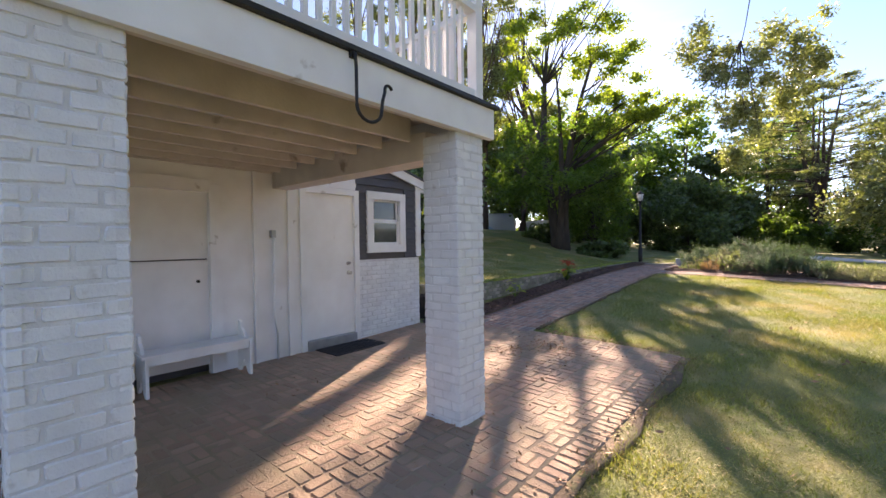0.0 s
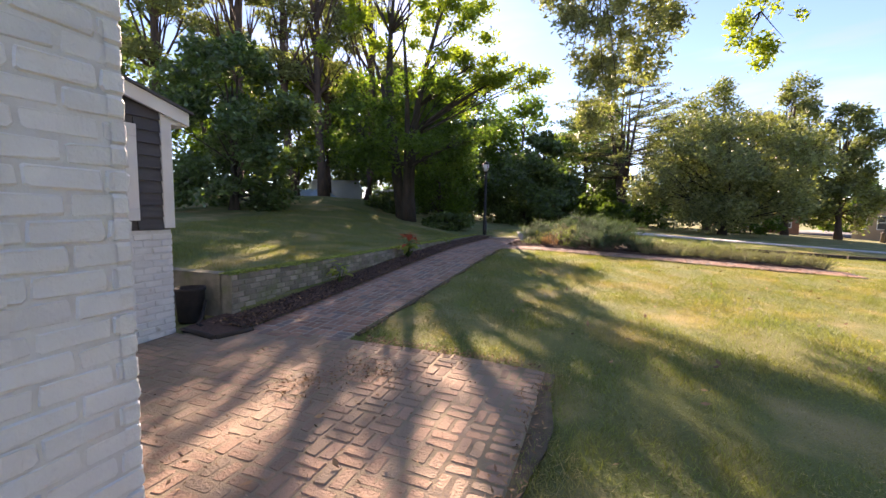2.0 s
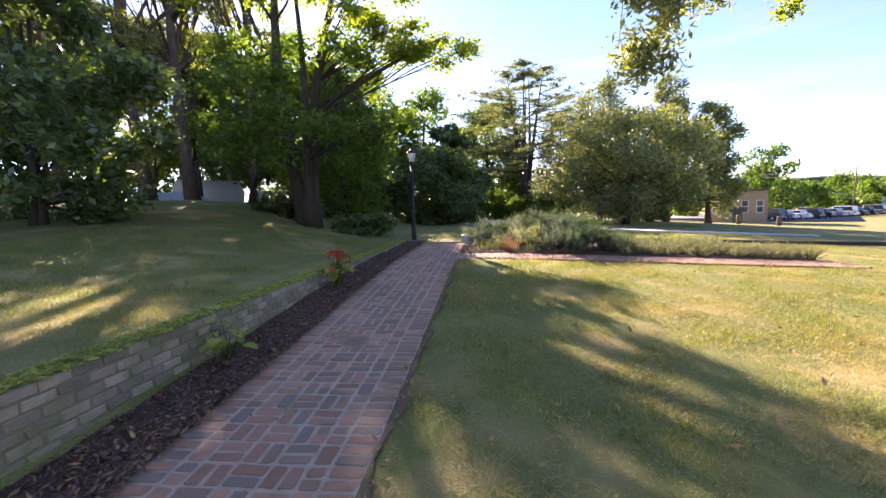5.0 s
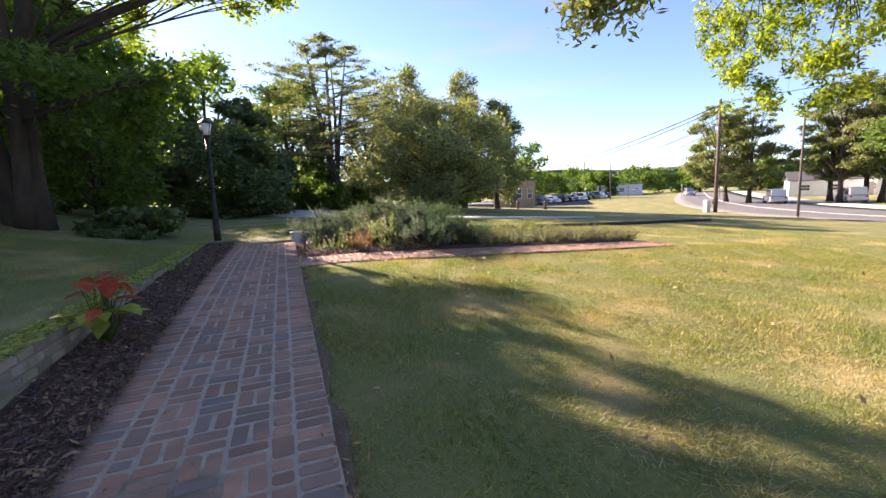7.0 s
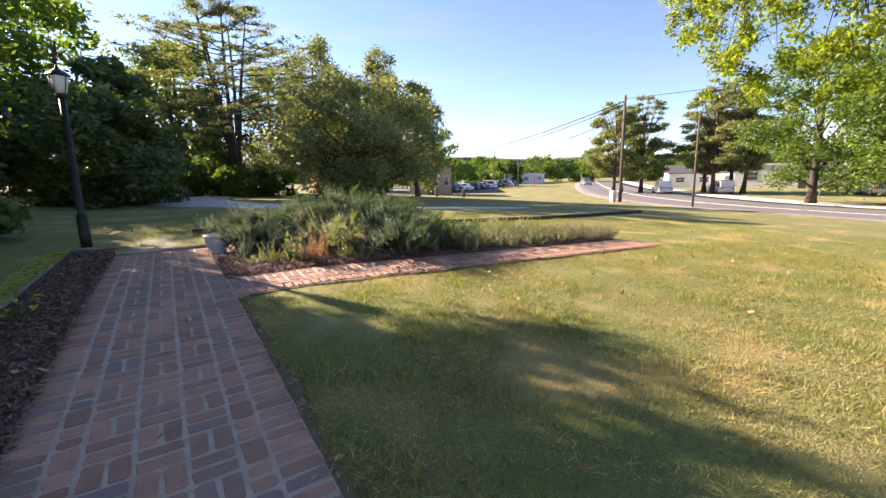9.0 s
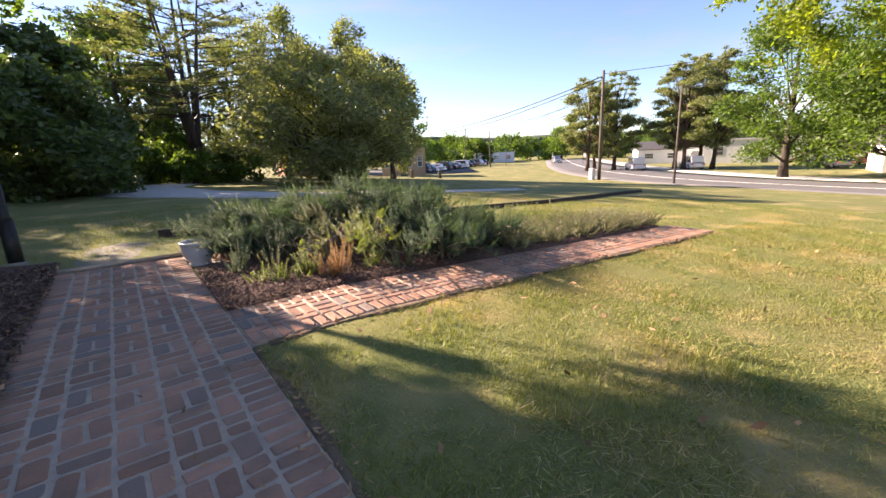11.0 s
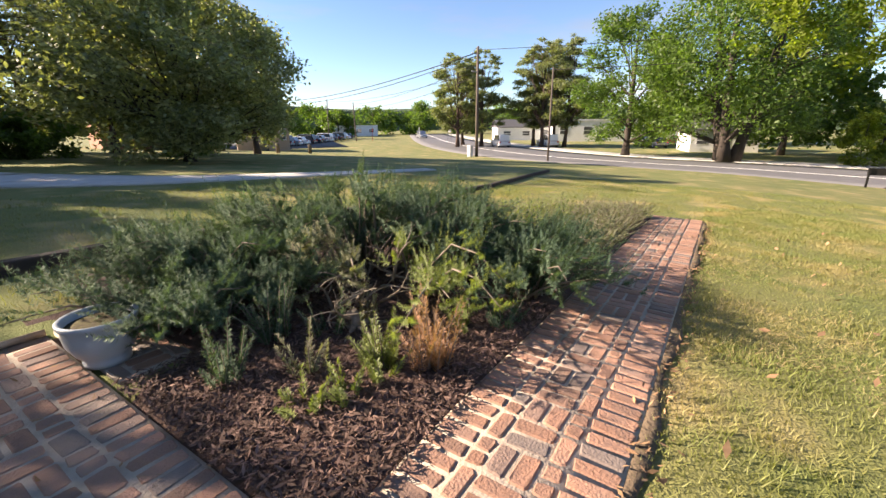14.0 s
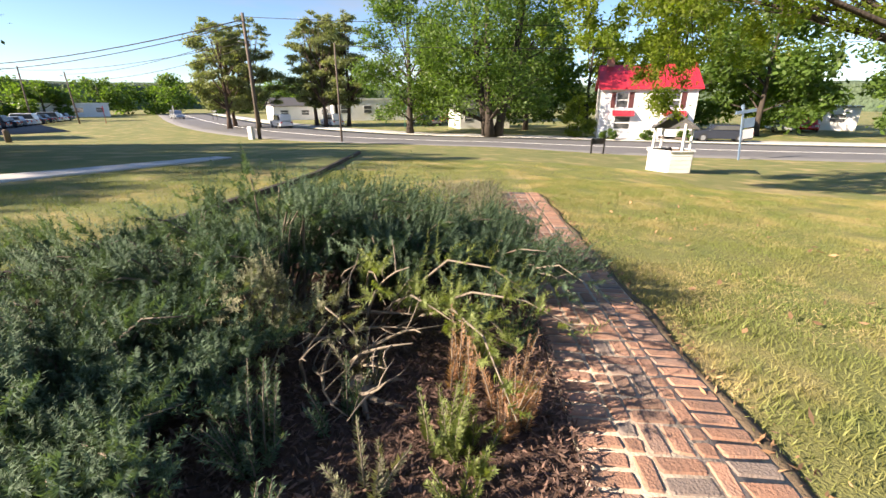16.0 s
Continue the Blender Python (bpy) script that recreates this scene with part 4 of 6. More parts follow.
# annex: brick below, dark lap siding above, sloping roof
AY0, AY1 = 4.18, 5.62
bm = bmesh.new()
box(bm, HX - 0.22, HX - 0.012, AY0, AY1 - 0.012, FLOOR - 0.2, 1.14)
box(bm, HX - 3.6, HX - 0.22, AY1 - 0.22, AY1 - 0.012, FLOOR - 0.2, 1.14)
annex = structure("wall_annex", bm, WHITE_MORTAR, "white painted brick wall base of the annex")
CH = 0.0755
wall_bricks(annex, [[("+x", HX - 0.012, AY0, AY1, 0.1 * (i % 2)), ("+y", AY1 - 0.012, HX - 1.4, HX, 0.1 * (i % 2))] for i in range(17)], FLOOR - 0.02, CH)


def rake_z(y):
    return 2.56 + (5.62 - y) * 0.27


bm = bmesh.new()
for (a, b, lo, hi) in ((4.16, 4.38, 1.14, 2.3), (5.24, AY1 - 0.02, 1.14, 2.3), (4.38, 5.24, 1.14, 1.25)):
    box(bm, HX - 0.2, HX - 0.02, a, b, lo, hi)
prism(bm, [(2.9, 2.27), (AY1 - 0.02, 2.27), (AY1 - 0.02, 2.56), (2.9, 3.28)], "x", HX - 0.2, HX - 0.02)
box(bm, HX - 3.6, HX - 0.2, AY1 - 0.2, AY1 - 0.02, 1.14, 2.56)
siding = structure("wall_siding", bm, SIDING, "dark grey lap siding of the annex")
z, row = 1.15, 0
while z < 3.1:
    top = z + 0.135
    spans = [(4.165, AY1 - 0.1)] if (top < 1.24 or z > 2.27) else [(4.165, 4.38), (5.24, AY1 - 0.1)]
    for a, b in spans:
        if z > 2.4:
            b = min(b, 5.62 - (top - 2.5) / 0.27)
        if b - a < 0.05:
            continue
        bm = bmesh.new()
        prism(bm, [(HX - 0.02, z), (HX + 0.012, z), (HX - 0.012, top + 0.01), (HX - 0.02, top + 0.01)], "y", a, b)
        part("plank", bm, SIDING, siding)
    z += 0.135
bm = bmesh.new()
box(bm, HX - 0.02, HX + 0.022, AY1 - 0.1, AY1 + 0.022, 1.16, rake_z(AY1) - 0.02, 0.004)
box(bm, HX - 0.12, HX - 0.02, AY1 - 0.02, AY1 + 0.022, 1.16, rake_z(AY1) - 0.02, 0.004)
structure("trim_corner", bm, WHITE, "white corner board of the annex")
bm = bmesh.new()
prism(bm, [(2.9, rake_z(2.9)), (5.84, rake_z(5.84)), (5.84, rake_z(5.84) - 0.15), (2.9, rake_z(2.9) - 0.15)], "x", HX + 0.024, HX + 0.06)
prism(bm, [(5.64, rake_z(5.64) - 0.02), (5.84, rake_z(5.84)), (5.84, rake_z(5.84) - 0.16), (5.64, rake_z(5.84) - 0.16)], "x", HX - 3.6, HX + 0.022)
structure("trim_rake", bm, WHITE, "white rake board and boxed eave under the roof edge")
bm = bmesh.new()
prism(bm, [(2.9, rake_z(2.9) + 0.002), (5.88, rake_z(5.88) + 0.002), (5.88, rake_z(5.88) + 0.03), (2.9, rake_z(2.9) + 0.03)], "x", HX - 3.6, HX + 0.09)
structure("roof_annex", bm, GREYROOF, "dark shingle roof edge of the annex")

# annex window
bm = bmesh.new()
WY0, WY1, WZ0, WZ1 = 4.38, 5.24, 1.25, 2.27
FW = 0.13
X0, X1 = HX - 0.03, HX + 0.035
box(bm, X0, X1, WY0, WY0 + FW, WZ0 + FW, WZ1 - FW, 0.004)
box(bm, X0, X1, WY1 - FW, WY1, WZ0 + FW, WZ1 - FW, 0.004)
box(bm, X0, X1 + 0.003, WY0, WY1, WZ1 - FW, WZ1, 0.004)
box(bm, X0, X1 + 0.003, WY0, WY1, WZ0, WZ0 + FW, 0.004)
win = structure("window_1", bm, WHITE, "white double-hung sash window with wide flat trim")
iy0, iy1, iz0, iz1 = WY0 + FW, WY1 - FW, WZ0 + FW, WZ1 - FW
mid = iz0 + (iz1 - iz0) * 0.52
for nm, lo, hi, xf in (("lower_sash", iz0, mid, HX - 0.03), ("upper_sash", mid, iz1, HX - 0.055)):
    bm = bmesh.new()
    s = 0.042
    box(bm, xf - 0.02, xf + 0.02, iy0, iy0 + s, lo + s, hi - s * 0.7, 0.003)
    box(bm, xf - 0.02, xf + 0.02, iy1 - s, iy1, lo + s, hi - s * 0.7, 0.003)
    box(bm, xf - 0.02, xf + 0.02, iy0, iy1, hi - s * 0.7, hi, 0.003)
    box(bm, xf - 0.02, xf + 0.02, iy0, iy1, lo, lo + s, 0.003)
    sash = part(nm, bm, WHITE, win)
    bm = bmesh.new()
    box(bm, xf - 0.003, xf + 0.003, iy0 + s, iy1 - s, lo + s, hi - s * 0.7)
    part("pane", bm, DARKGLASS, sash, "dark reflecting glass pane")

# flush white door
bm = bmesh.new()
DY0, DY1, DZ0, DZ1 = 3.26, 4.12, 0.0, 2.16
box(bm, HX - 0.06, HX - 0.02, DY0, DY1, DZ0, DZ1, 0.003)
door = structure("door_1", bm, WHITE, "plain white flush exterior door, closed")
bm = bmesh.new()
for a, b in ((DY0 - 0.09, DY0), (DY1, DY1 + 0.09)):
    box(bm, HX - 0.05, HX + 0.03, a, b, FLOOR, DZ1 + 0.09, 0.004)
box(bm, HX - 0.05, HX + 0.033, DY0, DY1, DZ1, DZ1 + 0.09, 0.004)
part("door_frame", bm, WHITE, door)
bm = bmesh.new()
box(bm, HX - 0.06, HX + 0.06, DY0, DY1, FLOOR, -0.002, 0.006)
part("threshold", bm, GREYMETAL, door, "grey worn door sill")
for zz, r in ((0.95, 0.03), (1.1, 0.026)):
    bm = bmesh.new()
    tube(bm, [(HX - 0.02, 4.02, zz), (HX - 0.005, 4.02, zz)], 0.032, 14)
    tube(bm, [(HX - 0.006, 4.02, zz), (HX + 0.03, 4.02, zz), (HX + 0.035, 4.02, zz), (HX + 0.05, 4.02, zz), (HX + 0.056, 4.02, zz)], [0.01, 0.01, r * 0.8, r, r * 0.6] if zz < 1 else [0.022, 0.022, 0.018, 0.006, 0.004], 14)
    part("door_knob" if zz < 1 else "deadbolt", bm, CHROME, door, "worn metal")

# two-leaf board door beside the bench
bm = bmesh.new()
for lo, hi in ((FLOOR + 0.12, 1.235), (1.25, 2.05)):
    box(bm, HX - 0.1, HX - 0.05, 0.94, 1.98, lo, hi, 0.005)
panel = structure("door_2", bm, WHITE, "white two-part board door, closed")
bm = bmesh.new()
box(bm, HX - 0.1, HX + 0.03, 0.84, 0.94, FLOOR, 2.15, 0.005)
box(bm, HX - 0.1, HX + 0.03, 1.98, 2.12, FLOOR, 2.15, 0.005)
box(bm, HX - 0.1, HX + 0.033, 0.94, 1.98, 2.05, 2.2, 0.005)
part("door_frame", bm, WHITE, panel)
bm = bmesh.new()
tube(bm, [(HX - 0.05, 1.86, 0.98), (HX - 0.02, 1.86, 0.98)], 0.018, 10)
part("door_knob", bm, BLACK, panel, "small dark knob")
bm = bmesh.new()
box(bm, HX, HX + 0.05, 2.5, 2.545, FLOOR, 2.4, 0.004)
box(bm, HX, HX + 0.04, 2.98, 3.06, FLOOR, 2.4, 0.004)
structure("trim_wall", bm, WHITE, "white vertical battens on the house wall")
cond = thing("conduit_pipe", (HX + 0.04, 2.76, FLOOR), "white painted conduit with a socket box on the wall", "pipe")
bm = bmesh.new()
tube(bm, [(HX + 0.05, 2.8, FLOOR), (HX + 0.05, 2.8, 0.2), (HX + 0.05, 2.76, 0.45), (HX + 0.05, 2.76, 1.58)], 0.018, 8)
part("pipe", bm, WHITE, cond)
bm = bmesh.new()
box(bm, HX + 0.001, HX + 0.07, 2.73, 2.79, 1.5, 1.6, 0.005)
part("socket_box", bm, GREYMETAL, cond, "small grey box")

mat_ob = bmesh.new()
box(mat_ob, -5.38, -4.86, 3.36, 4.3, FLOOR + 0.012, FLOOR + 0.035, 0.006)
for i in range(16):
    yy = 3.4 + i * 0.055
    box(mat_ob, -5.34, -4.9, yy, yy + 0.03, FLOOR + 0.035, FLOOR + 0.041)
tagged(part("door_mat", mat_ob, RUBBER), "black ribbed rubber door mat on the bricks", "mat")

# pillars
def pillar(x0, x1, y0, y1, courses):
    bm = bmesh.new()
    z1 = 2.34
    box(bm, x0 + 0.012, x1 - 0.012, y0 + 0.012, y1 - 0.012, FLOOR - 0.25, z1)
    p = part("brick_pillar", bm, WHITE_MORTAR)
    tagged(p, "square white painted brick pillar holding up the deck", "pillar", "deck pillars")
    rows = []
    n = 33
    for i in range(n):
        s = 0.1 * (i % 2)
        rows.append([("+x", x1 - 0.012, y0, y1, s), ("-y", y0 + 0.012, x0, x1, 0.1 - s), ("+y", y1 - 0.012, x0, x1, 0.1 - s), ("-x", x0 + 0.012, y0, y1, s)])
    wall_bricks(p, rows, FLOOR - 0.02, (z1 - FLOOR + 0.02) / n)
    return p


pillar(-2.59, -2.19, 2.72, 3.1, 33)
pillar(-2.59, -2.19, 0.09, 0.49, 33)

# deck: beams, joists, boards, fascia, railing
def deck_part(name, boxes, mat, parent, bevel=0.004):
    for b in boxes:
        bm = bmesh.new()
        box(bm, *b, bevel)
        part(name, bm, mat, parent)


deck = thing("deck", (-3.8, 1.0, FLOOR), "raised painted timber deck with railing on brick pillars", "deck")
deck_part("fascia", [(-2.2, -2.14, -4.0, 3.2, 2.335, 2.6)], WHITE, deck)
deck_part("drip_edge", [(-2.2, -2.1, -4.0, 3.24, 2.602, 2.635)], BLACK, deck)
deck_part("joist", [(-2.81 - 0.4 * i, -2.77 - 0.4 * i, -4.0, 2.76, 2.345, 2.6) for i in range(7)], CREAM, deck)
deck_part("beam", [(-5.44, -2.6, 2.78, 3.04, 2.16, 2.415), (-5.44, -2.6, -1.4, -1.2, 2.16, 2.415)], CREAM, deck, 0.006)
deck_part("header_beam", [(-2.26, -2.205, -4.0, 3.16, 2.345, 2.598)], CREAM, deck)
deck_part("ledger", [(-5.445, -5.39, -4.0, 2.77, 2.36, 2.6)], CREAM, deck)
deck_part("end_board", [(-5.44, -2.205, 3.05, 3.09, 2.42, 2.6)], WHITE, deck)
deck_part("board", [(-5.4 + 0.145 * i, -5.4 + 0.145 * i + 0.138, -4.0, 3.14, 2.604, 2.632) for i in range(22)], CREAM, deck, 0)
rail = thing("deck_railing", (-2.25, 1.0, 2.636), "white slatted timber deck railing with corner post", "railing")
deck_part("post", [(-2.3, -2.2, 3.02, 3.12, 2.637, 3.75), (-2.3, -2.2, -0.1, 0.0, 2.637, 3.75)], WHITE, rail, 0.006)
deck_part("bottom_rail", [(-2.28, -2.22, -4.0, 3.02, 2.7, 2.76), (-5.4, -2.3, 3.04, 3.1, 2.7, 2.76)], WHITE, rail)
deck_part("top_rail", [(-2.3, -2.2, -4.0, 3.02, 3.44, 3.5), (-5.4, -2.3, 3.03, 3.11, 3.44, 3.5)], WHITE, rail)
deck_part("baluster", [(-2.265, -2.235, -0.95 + 0.1 * i, -0.915 + 0.1 * i, 2.762, 3.438) for i in range(39)], WHITE, rail, 0)
deck_part("baluster", [(-5.3 + 0.11 * i, -5.265 + 0.11 * i, 3.055, 3.085, 2.762, 3.438) for i in range(27)], WHITE, rail, 0)
bm = bmesh.new()
pts = [(-2.12, 1.62, 2.6), (-2.1, 1.62, 2.58)] + [(-2.09, 1.62, 2.5 - 0.05 * i) for i in range(5)]
pts += [(-2.09, 1.72 - 0.1 * math.cos(radians(a)), 2.27 - 0.09 * math.sin(radians(a))) for a in range(0, 181, 20)]
pts += [(-2.09, 1.83, 2.34), (-2.09, 1.85, 2.4)]
pts += [(-2.09, 1.88 - 0.03 * math.cos(radians(a)), 2.42 + 0.03 * math.sin(radians(a))) for a in range(0, 171, 34)]
tube(bm, pts, 0.011, 8)
box(bm, -2.139, -2.11, 1.6, 1.64, 2.56, 2.615, 0.003)
tagged(part("plant_hook", bm, BLACK), "black iron plant hook screwed to the deck's white fascia", "hook")

# shaded corner between annex and garden wall
# black tub added to give the darkness of the recess in this corner
bm = bmesh.new()
lathe(bm, [(0.13, 0.0), (0.15, 0.02), (0.17, 0.4), (0.185, 0.42), (0.185, 0.45), (0.165, 0.45), (0.14, 0.1)], (-5.72, 6.02, ground(-5.7, 6.0)), 24)
tagged(part("bin", bm, RUBBER), "black tub standing in for the dark recess by the wall", "bin")
bm = bmesh.new()
tube(bm, [(-5.55, 6.1, 0.2), (-5.45, 5.95, 0.0), (-5.4, 5.85, ground(-5.4, 5.85) + 0.05), (-5.25, 5.8, ground(-5.25, 5.8) + 0.05)], 0.02, 8)
tagged(part("hose", bm, RUBBER), "black hose end lying in the bed corner", "hose")
for i, (ax, ay, bx, by) in enumerate([(-5.4, 5.68, -4.82, 5.58), (-4.8, 5.6, -4.64, 5.98), (-5.1, 6.05, -4.7, 5.98)]):
    bm = bmesh.new()
    zz = ground(ax, ay)
    tube(bm, [(ax, ay, zz + 0.03), ((ax + bx) / 2, (ay + by) / 2, zz + 0.035), (bx, by, ground(bx, by) + 0.03)], 0.035, 6)
    tagged(part("bed_edging", bm, TIMBER), "dark timber edging of the corner bed", "edging", "corner bed edging")

# benches
def bench(y0, y1, x0, x1):
    t = thing("bench", ((x0 + x1) / 2, (y0 + y1) / 2, FLOOR + 0.02), "white painted wooden bench with shaped end boards", "bench", "benches under the deck")
    f = FLOOR + 0.02
    st = 0.43
    for i in range(3):
        w = (x1 - x0) / 3
        bm = bmesh.new()
        box(bm, x0 + i * w + 0.004, x0 + (i + 1) * w - 0.004, y0 - 0.03, y1 + 0.03, f + st - 0.03, f + st, 0.004)
        part("seat_plank", bm, WHITE, t)
    for y in (y0, y1 - 0.03):
        bm = bmesh.new()
        prism(bm, [(x0, f), (x0 + 0.06, f), ((x0 + x1) / 2, f + 0.16), (x1 - 0.06, f), (x1, f), (x1, f + st - 0.032), (x0, f + st - 0.032)], "y", y, y + 0.03)
        part("end_board", bm, WHITE, t)
        bm = bmesh.new()
        prism(bm, [(x0 + 0.02, f + st), (x0 + 0.2, f + st), (x0 + 0.16, f + st + 0.06), (x0 + 0.1, f + st + 0.1), (x0 + 0.08, f + st + 0.17), (x0 + 0.02, f + st + 0.2)], "y", y, y + 0.03)
        part("arm", bm, WHITE, t)
    bm = bmesh.new()
    box(bm, x1 - 0.05, x1 - 0.025, y0 + 0.032, y1 - 0.032, f + st - 0.11, f + st - 0.032, 0.003)
    part("apron", bm, WHITE, t)
    return t


bench(1.2, 2.28, -5.36, -5.02)
b2 = bench(-0.2, 1.0, -5.32, -4.98)
b2["label"] = "white painted wooden bench with slatted back"
for zz in (0.5, 0.66):
    bm = bmesh.new()
    box(bm, -5.38, -5.34, -0.2, 1.0, zz, zz + 0.09, 0.004)
    part("back_slat", bm, WHITE, b2)
for y in (-0.2, 0.95):
    bm = bmesh.new()
    box(bm, -5.42, -5.382, y, y + 0.05, FLOOR + 0.02, 0.78, 0.004)
    part("back_post", bm, WHITE, b2)

# ---- garden wall ----
bm = bmesh.new()
box(bm, WALL_X - 0.22, WALL_X - 0.014, 6.3, 17.9, -0.3, WALL_TOP - 0.01)
box(bm, WALL_X - 3.6, WALL_X - 0.2, 6.3, 6.5, -0.3, WALL_TOP - 0.01)
gwall = structure("wall_garden", bm, OLD_MORTAR, "low mossy brick garden wall along the path")
rows = []
rnd = random.Random(2)
for i in range(8):
    rows.append([("+x", WALL_X - 0.014, 6.3, 13.4, 0.1 * (i % 2)), ("-y", 6.314, WALL_X - 0.9, WALL_X, 0.1 * (i % 2))])
wall_bricks(gwall, rows, WALL_TOP - 8 * 0.079 - 0.012, 0.079, mat=OLD_BRICK, gap=0.013, proud=0.01)
far = bmesh.new()
for i in range(8):
    y = 13.4 + 0.1 * (i % 2)
    while y < 17.8:
        z = WALL_TOP - 8 * 0.079 - 0.012 + i * 0.079
        box(far, WALL_X - 0.06, WALL_X - 0.008 + rnd.uniform(-0.004, 0.004), y, y + 0.19, z, z + 0.07)
        y += 0.2
tagged(part("brick_course", far, OLD_BRICK, gwall), kind="stuff")
rg = np.random.default_rng(4)
n = 16000
cy = rg.uniform(6.3, 17.9, n)
cx = WALL_X - 0.24 * rg.random(n) ** 0.8 + 0.005
cz = WALL_TOP - 0.015 + 0.02 * rg.random(n)
P = np.stack([cx, cy, cz], 1)
A = rg.normal(size=(n, 3)) * np.array([0.02, 0.02, 0.006])
B = rg.normal(size=(n, 3)) * np.array([0.02, 0.02, 0.006])
v = np.stack([P - A, P + B, P + A + np.array([0, 0, 0.008])], 1).reshape(-1, 3)
moss = mesh_np("moss", v, np.arange(n * 3).reshape(n, 3), MOSS, gwall)
tagged(moss, "sunlit yellow-green moss on the wall top", kind="stuff")

# lamp post
lx, ly = -5.15, 18.35
lz = ground(-5.1, ly)
lamp = thing("lamp_post", (lx, ly, lz - 0.02), "black garden lamp post with a glass lantern", "lamp")
bm = bmesh.new()
tube(bm, [(lx, ly, lz - 0.1), (lx, ly, lz + 0.6)], 0.08, 14)
tube(bm, [(lx, ly, lz + 0.58), (lx, ly, lz + 0.64), (lx, ly, lz + 2.5)], [0.08, 0.05, 0.042], 14)
part("post", bm, BLACK, lamp)
bm = bmesh.new()
lathe(bm, [(0.04, 2.48), (0.07, 2.5), (0.075, 2.54), (0.05, 2.56)], (lx, ly, lz), 14)
for a in range(4):
    c, s = math.cos(a * math.pi / 2 + 0.785), math.sin(a * math.pi / 2 + 0.785)
    tube(bm, [(lx + 0.09 * c, ly + 0.09 * s, lz + 2.55), (lx + 0.15 * c, ly + 0.15 * s, lz + 2.82)], 0.008, 6)
lathe(bm, [(0.16, 2.82), (0.165, 2.84), (0.09, 2.9), (0.03, 2.94), (0.015, 2.99)], (lx, ly, lz), 4)
part("lantern_frame", bm, BLACK, lamp)
bm = bmesh.new()
lathe(bm, [(0.08, 2.56), (0.135, 2.82)], (lx, ly, lz), 4)
part("lantern_glass", bm, LAMPGLASS, lamp, "pale frosted glass panes")
tagged(tube_base := part("brick", (lambda b: box(b, lx - 0.12, lx + 0.12, ly - 0.2, ly - 0.09, lz - 0.03, lz + 0.06, 0.008))(bmesh.new()), OLD_BRICK), "loose dark red brick at the foot of the lamp post", "brick")
tube_base.name = "loose_brick"

# ---- herb bed ----
bm = bmesh.new()
rows = []
for j in range(25):
    yy = 14.64 + (18.6 - 14.64) * j / 24
    row = []
    for i in range(41):
        xx = -3.44 + (4.4 + 3.44) * i / 40
        lift = 0.045 + 0.02 * noise.noise((xx * 3, yy * 3, 1)) - (0.06 if i in (0, 40) or j in (0, 24) or (xx < -2.9 and yy > 16.2) else 0)
        ye = 14.64 + (yy - 14.64) * (1 - 0.5 * ss(-0.2, 1.2, xx))
        row.append(bm.verts.new((xx, ye, ground(xx, ye) + lift)))
    rows.append(row)
for r0, r1 in zip(rows, rows[1:]):
    for i in range(40):
        bm.faces.new((r0[i], r0[i + 1], r1[i + 1], r1[i])).smooth = True
tagged(part("mulch_bed", bm, MULCH), "dark bark mulch of the raised herb bed", "mulch", "", "structure")
bm = bmesh.new()
rows = []
for j in range(60):
    yy = 5.62 + (18.1 - 5.62) * j / 59
    x1 = PX0 - 0.01 if yy > 6.1 else -4.75
    row = []
    for i in range(6):
        xx = (WALL_X - 0.016 if yy > 6.3 else -5.44) * (1 - i / 5) + x1 * i / 5
        row.append(bm.verts.new((xx, yy, ground(xx + 0.05 if i == 0 else xx, yy) + 0.03 + 0.02 * noise.noise((xx * 4, yy * 4, 2)) + 0.03 * (1 - i / 5))))
    rows.append(row)
for r0, r1 in zip(rows, rows[1:]):
    for i in range(5):
        bm.faces.new((r0[i], r0[i + 1], r1[i + 1], r1[i])).smooth = True
tagged(part("mulch_strip", bm, MULCH), "dark bark mulch strip between path and garden wall", "mulch", "", "structure")


def scatter(name, n, spots, size, mat, label, seed, slim=0.35, lift=0.05, curl=0.4):
    """Small chips or leaves lying about. spots(rng, n) gives x, y, z arrays."""
    rg = np.random.default_rng(seed)
    x, y, z = spots(rg, n)
    P = np.stack([x, y, z + lift * rg.random(n)], 1)
    a = rg.normal(size=(n, 3)) * np.array([1, 1, curl])
    a /= np.linalg.norm(a, axis=1)[:, None]
    u = np.array([0, 0, 1]) + rg.normal(size=(n, 3)) * curl
    b = np.cross(a, u)
    b /= np.linalg.norm(b, axis=1)[:, None]
    s = size * rg.uniform(0.4, 1.5, n)[:, None]
    v = np.empty((n, 4, 3))
    v[:, 0], v[:, 1], v[:, 2], v[:, 3] = P - a * s, P + b * s * slim, P + a * s + np.array([0, 0, 0.3]) * s * curl, P - b * s * slim
    ob = mesh_np(name, v.reshape(-1, 3), np.arange(n * 4).reshape(n, 4), mat)
    return tagged(ob, label, name.replace("_", " "), "", "stuff")


gz = np.vectorize(ground)


def on_bed(rg, n):
    x = np.concatenate([rg.uniform(-3.42, -1.0, int(n * 0.8)), rg.uniform(-1.0, 4.3, n - int(n * 0.8))])
    y = 14.66 + rg.random(n) * np.where(x < -2.9, 1.6, np.where(x < 0, 2.6, 1.9))
    return x, y, gz(x, y) + 0.03


def on_strip(rg, n):
    x, y = rg.uniform(-5.28, -4.68, n), rg.uniform(5.9, 17.8, n)
    return x, y, gz(x, y) + 0.035


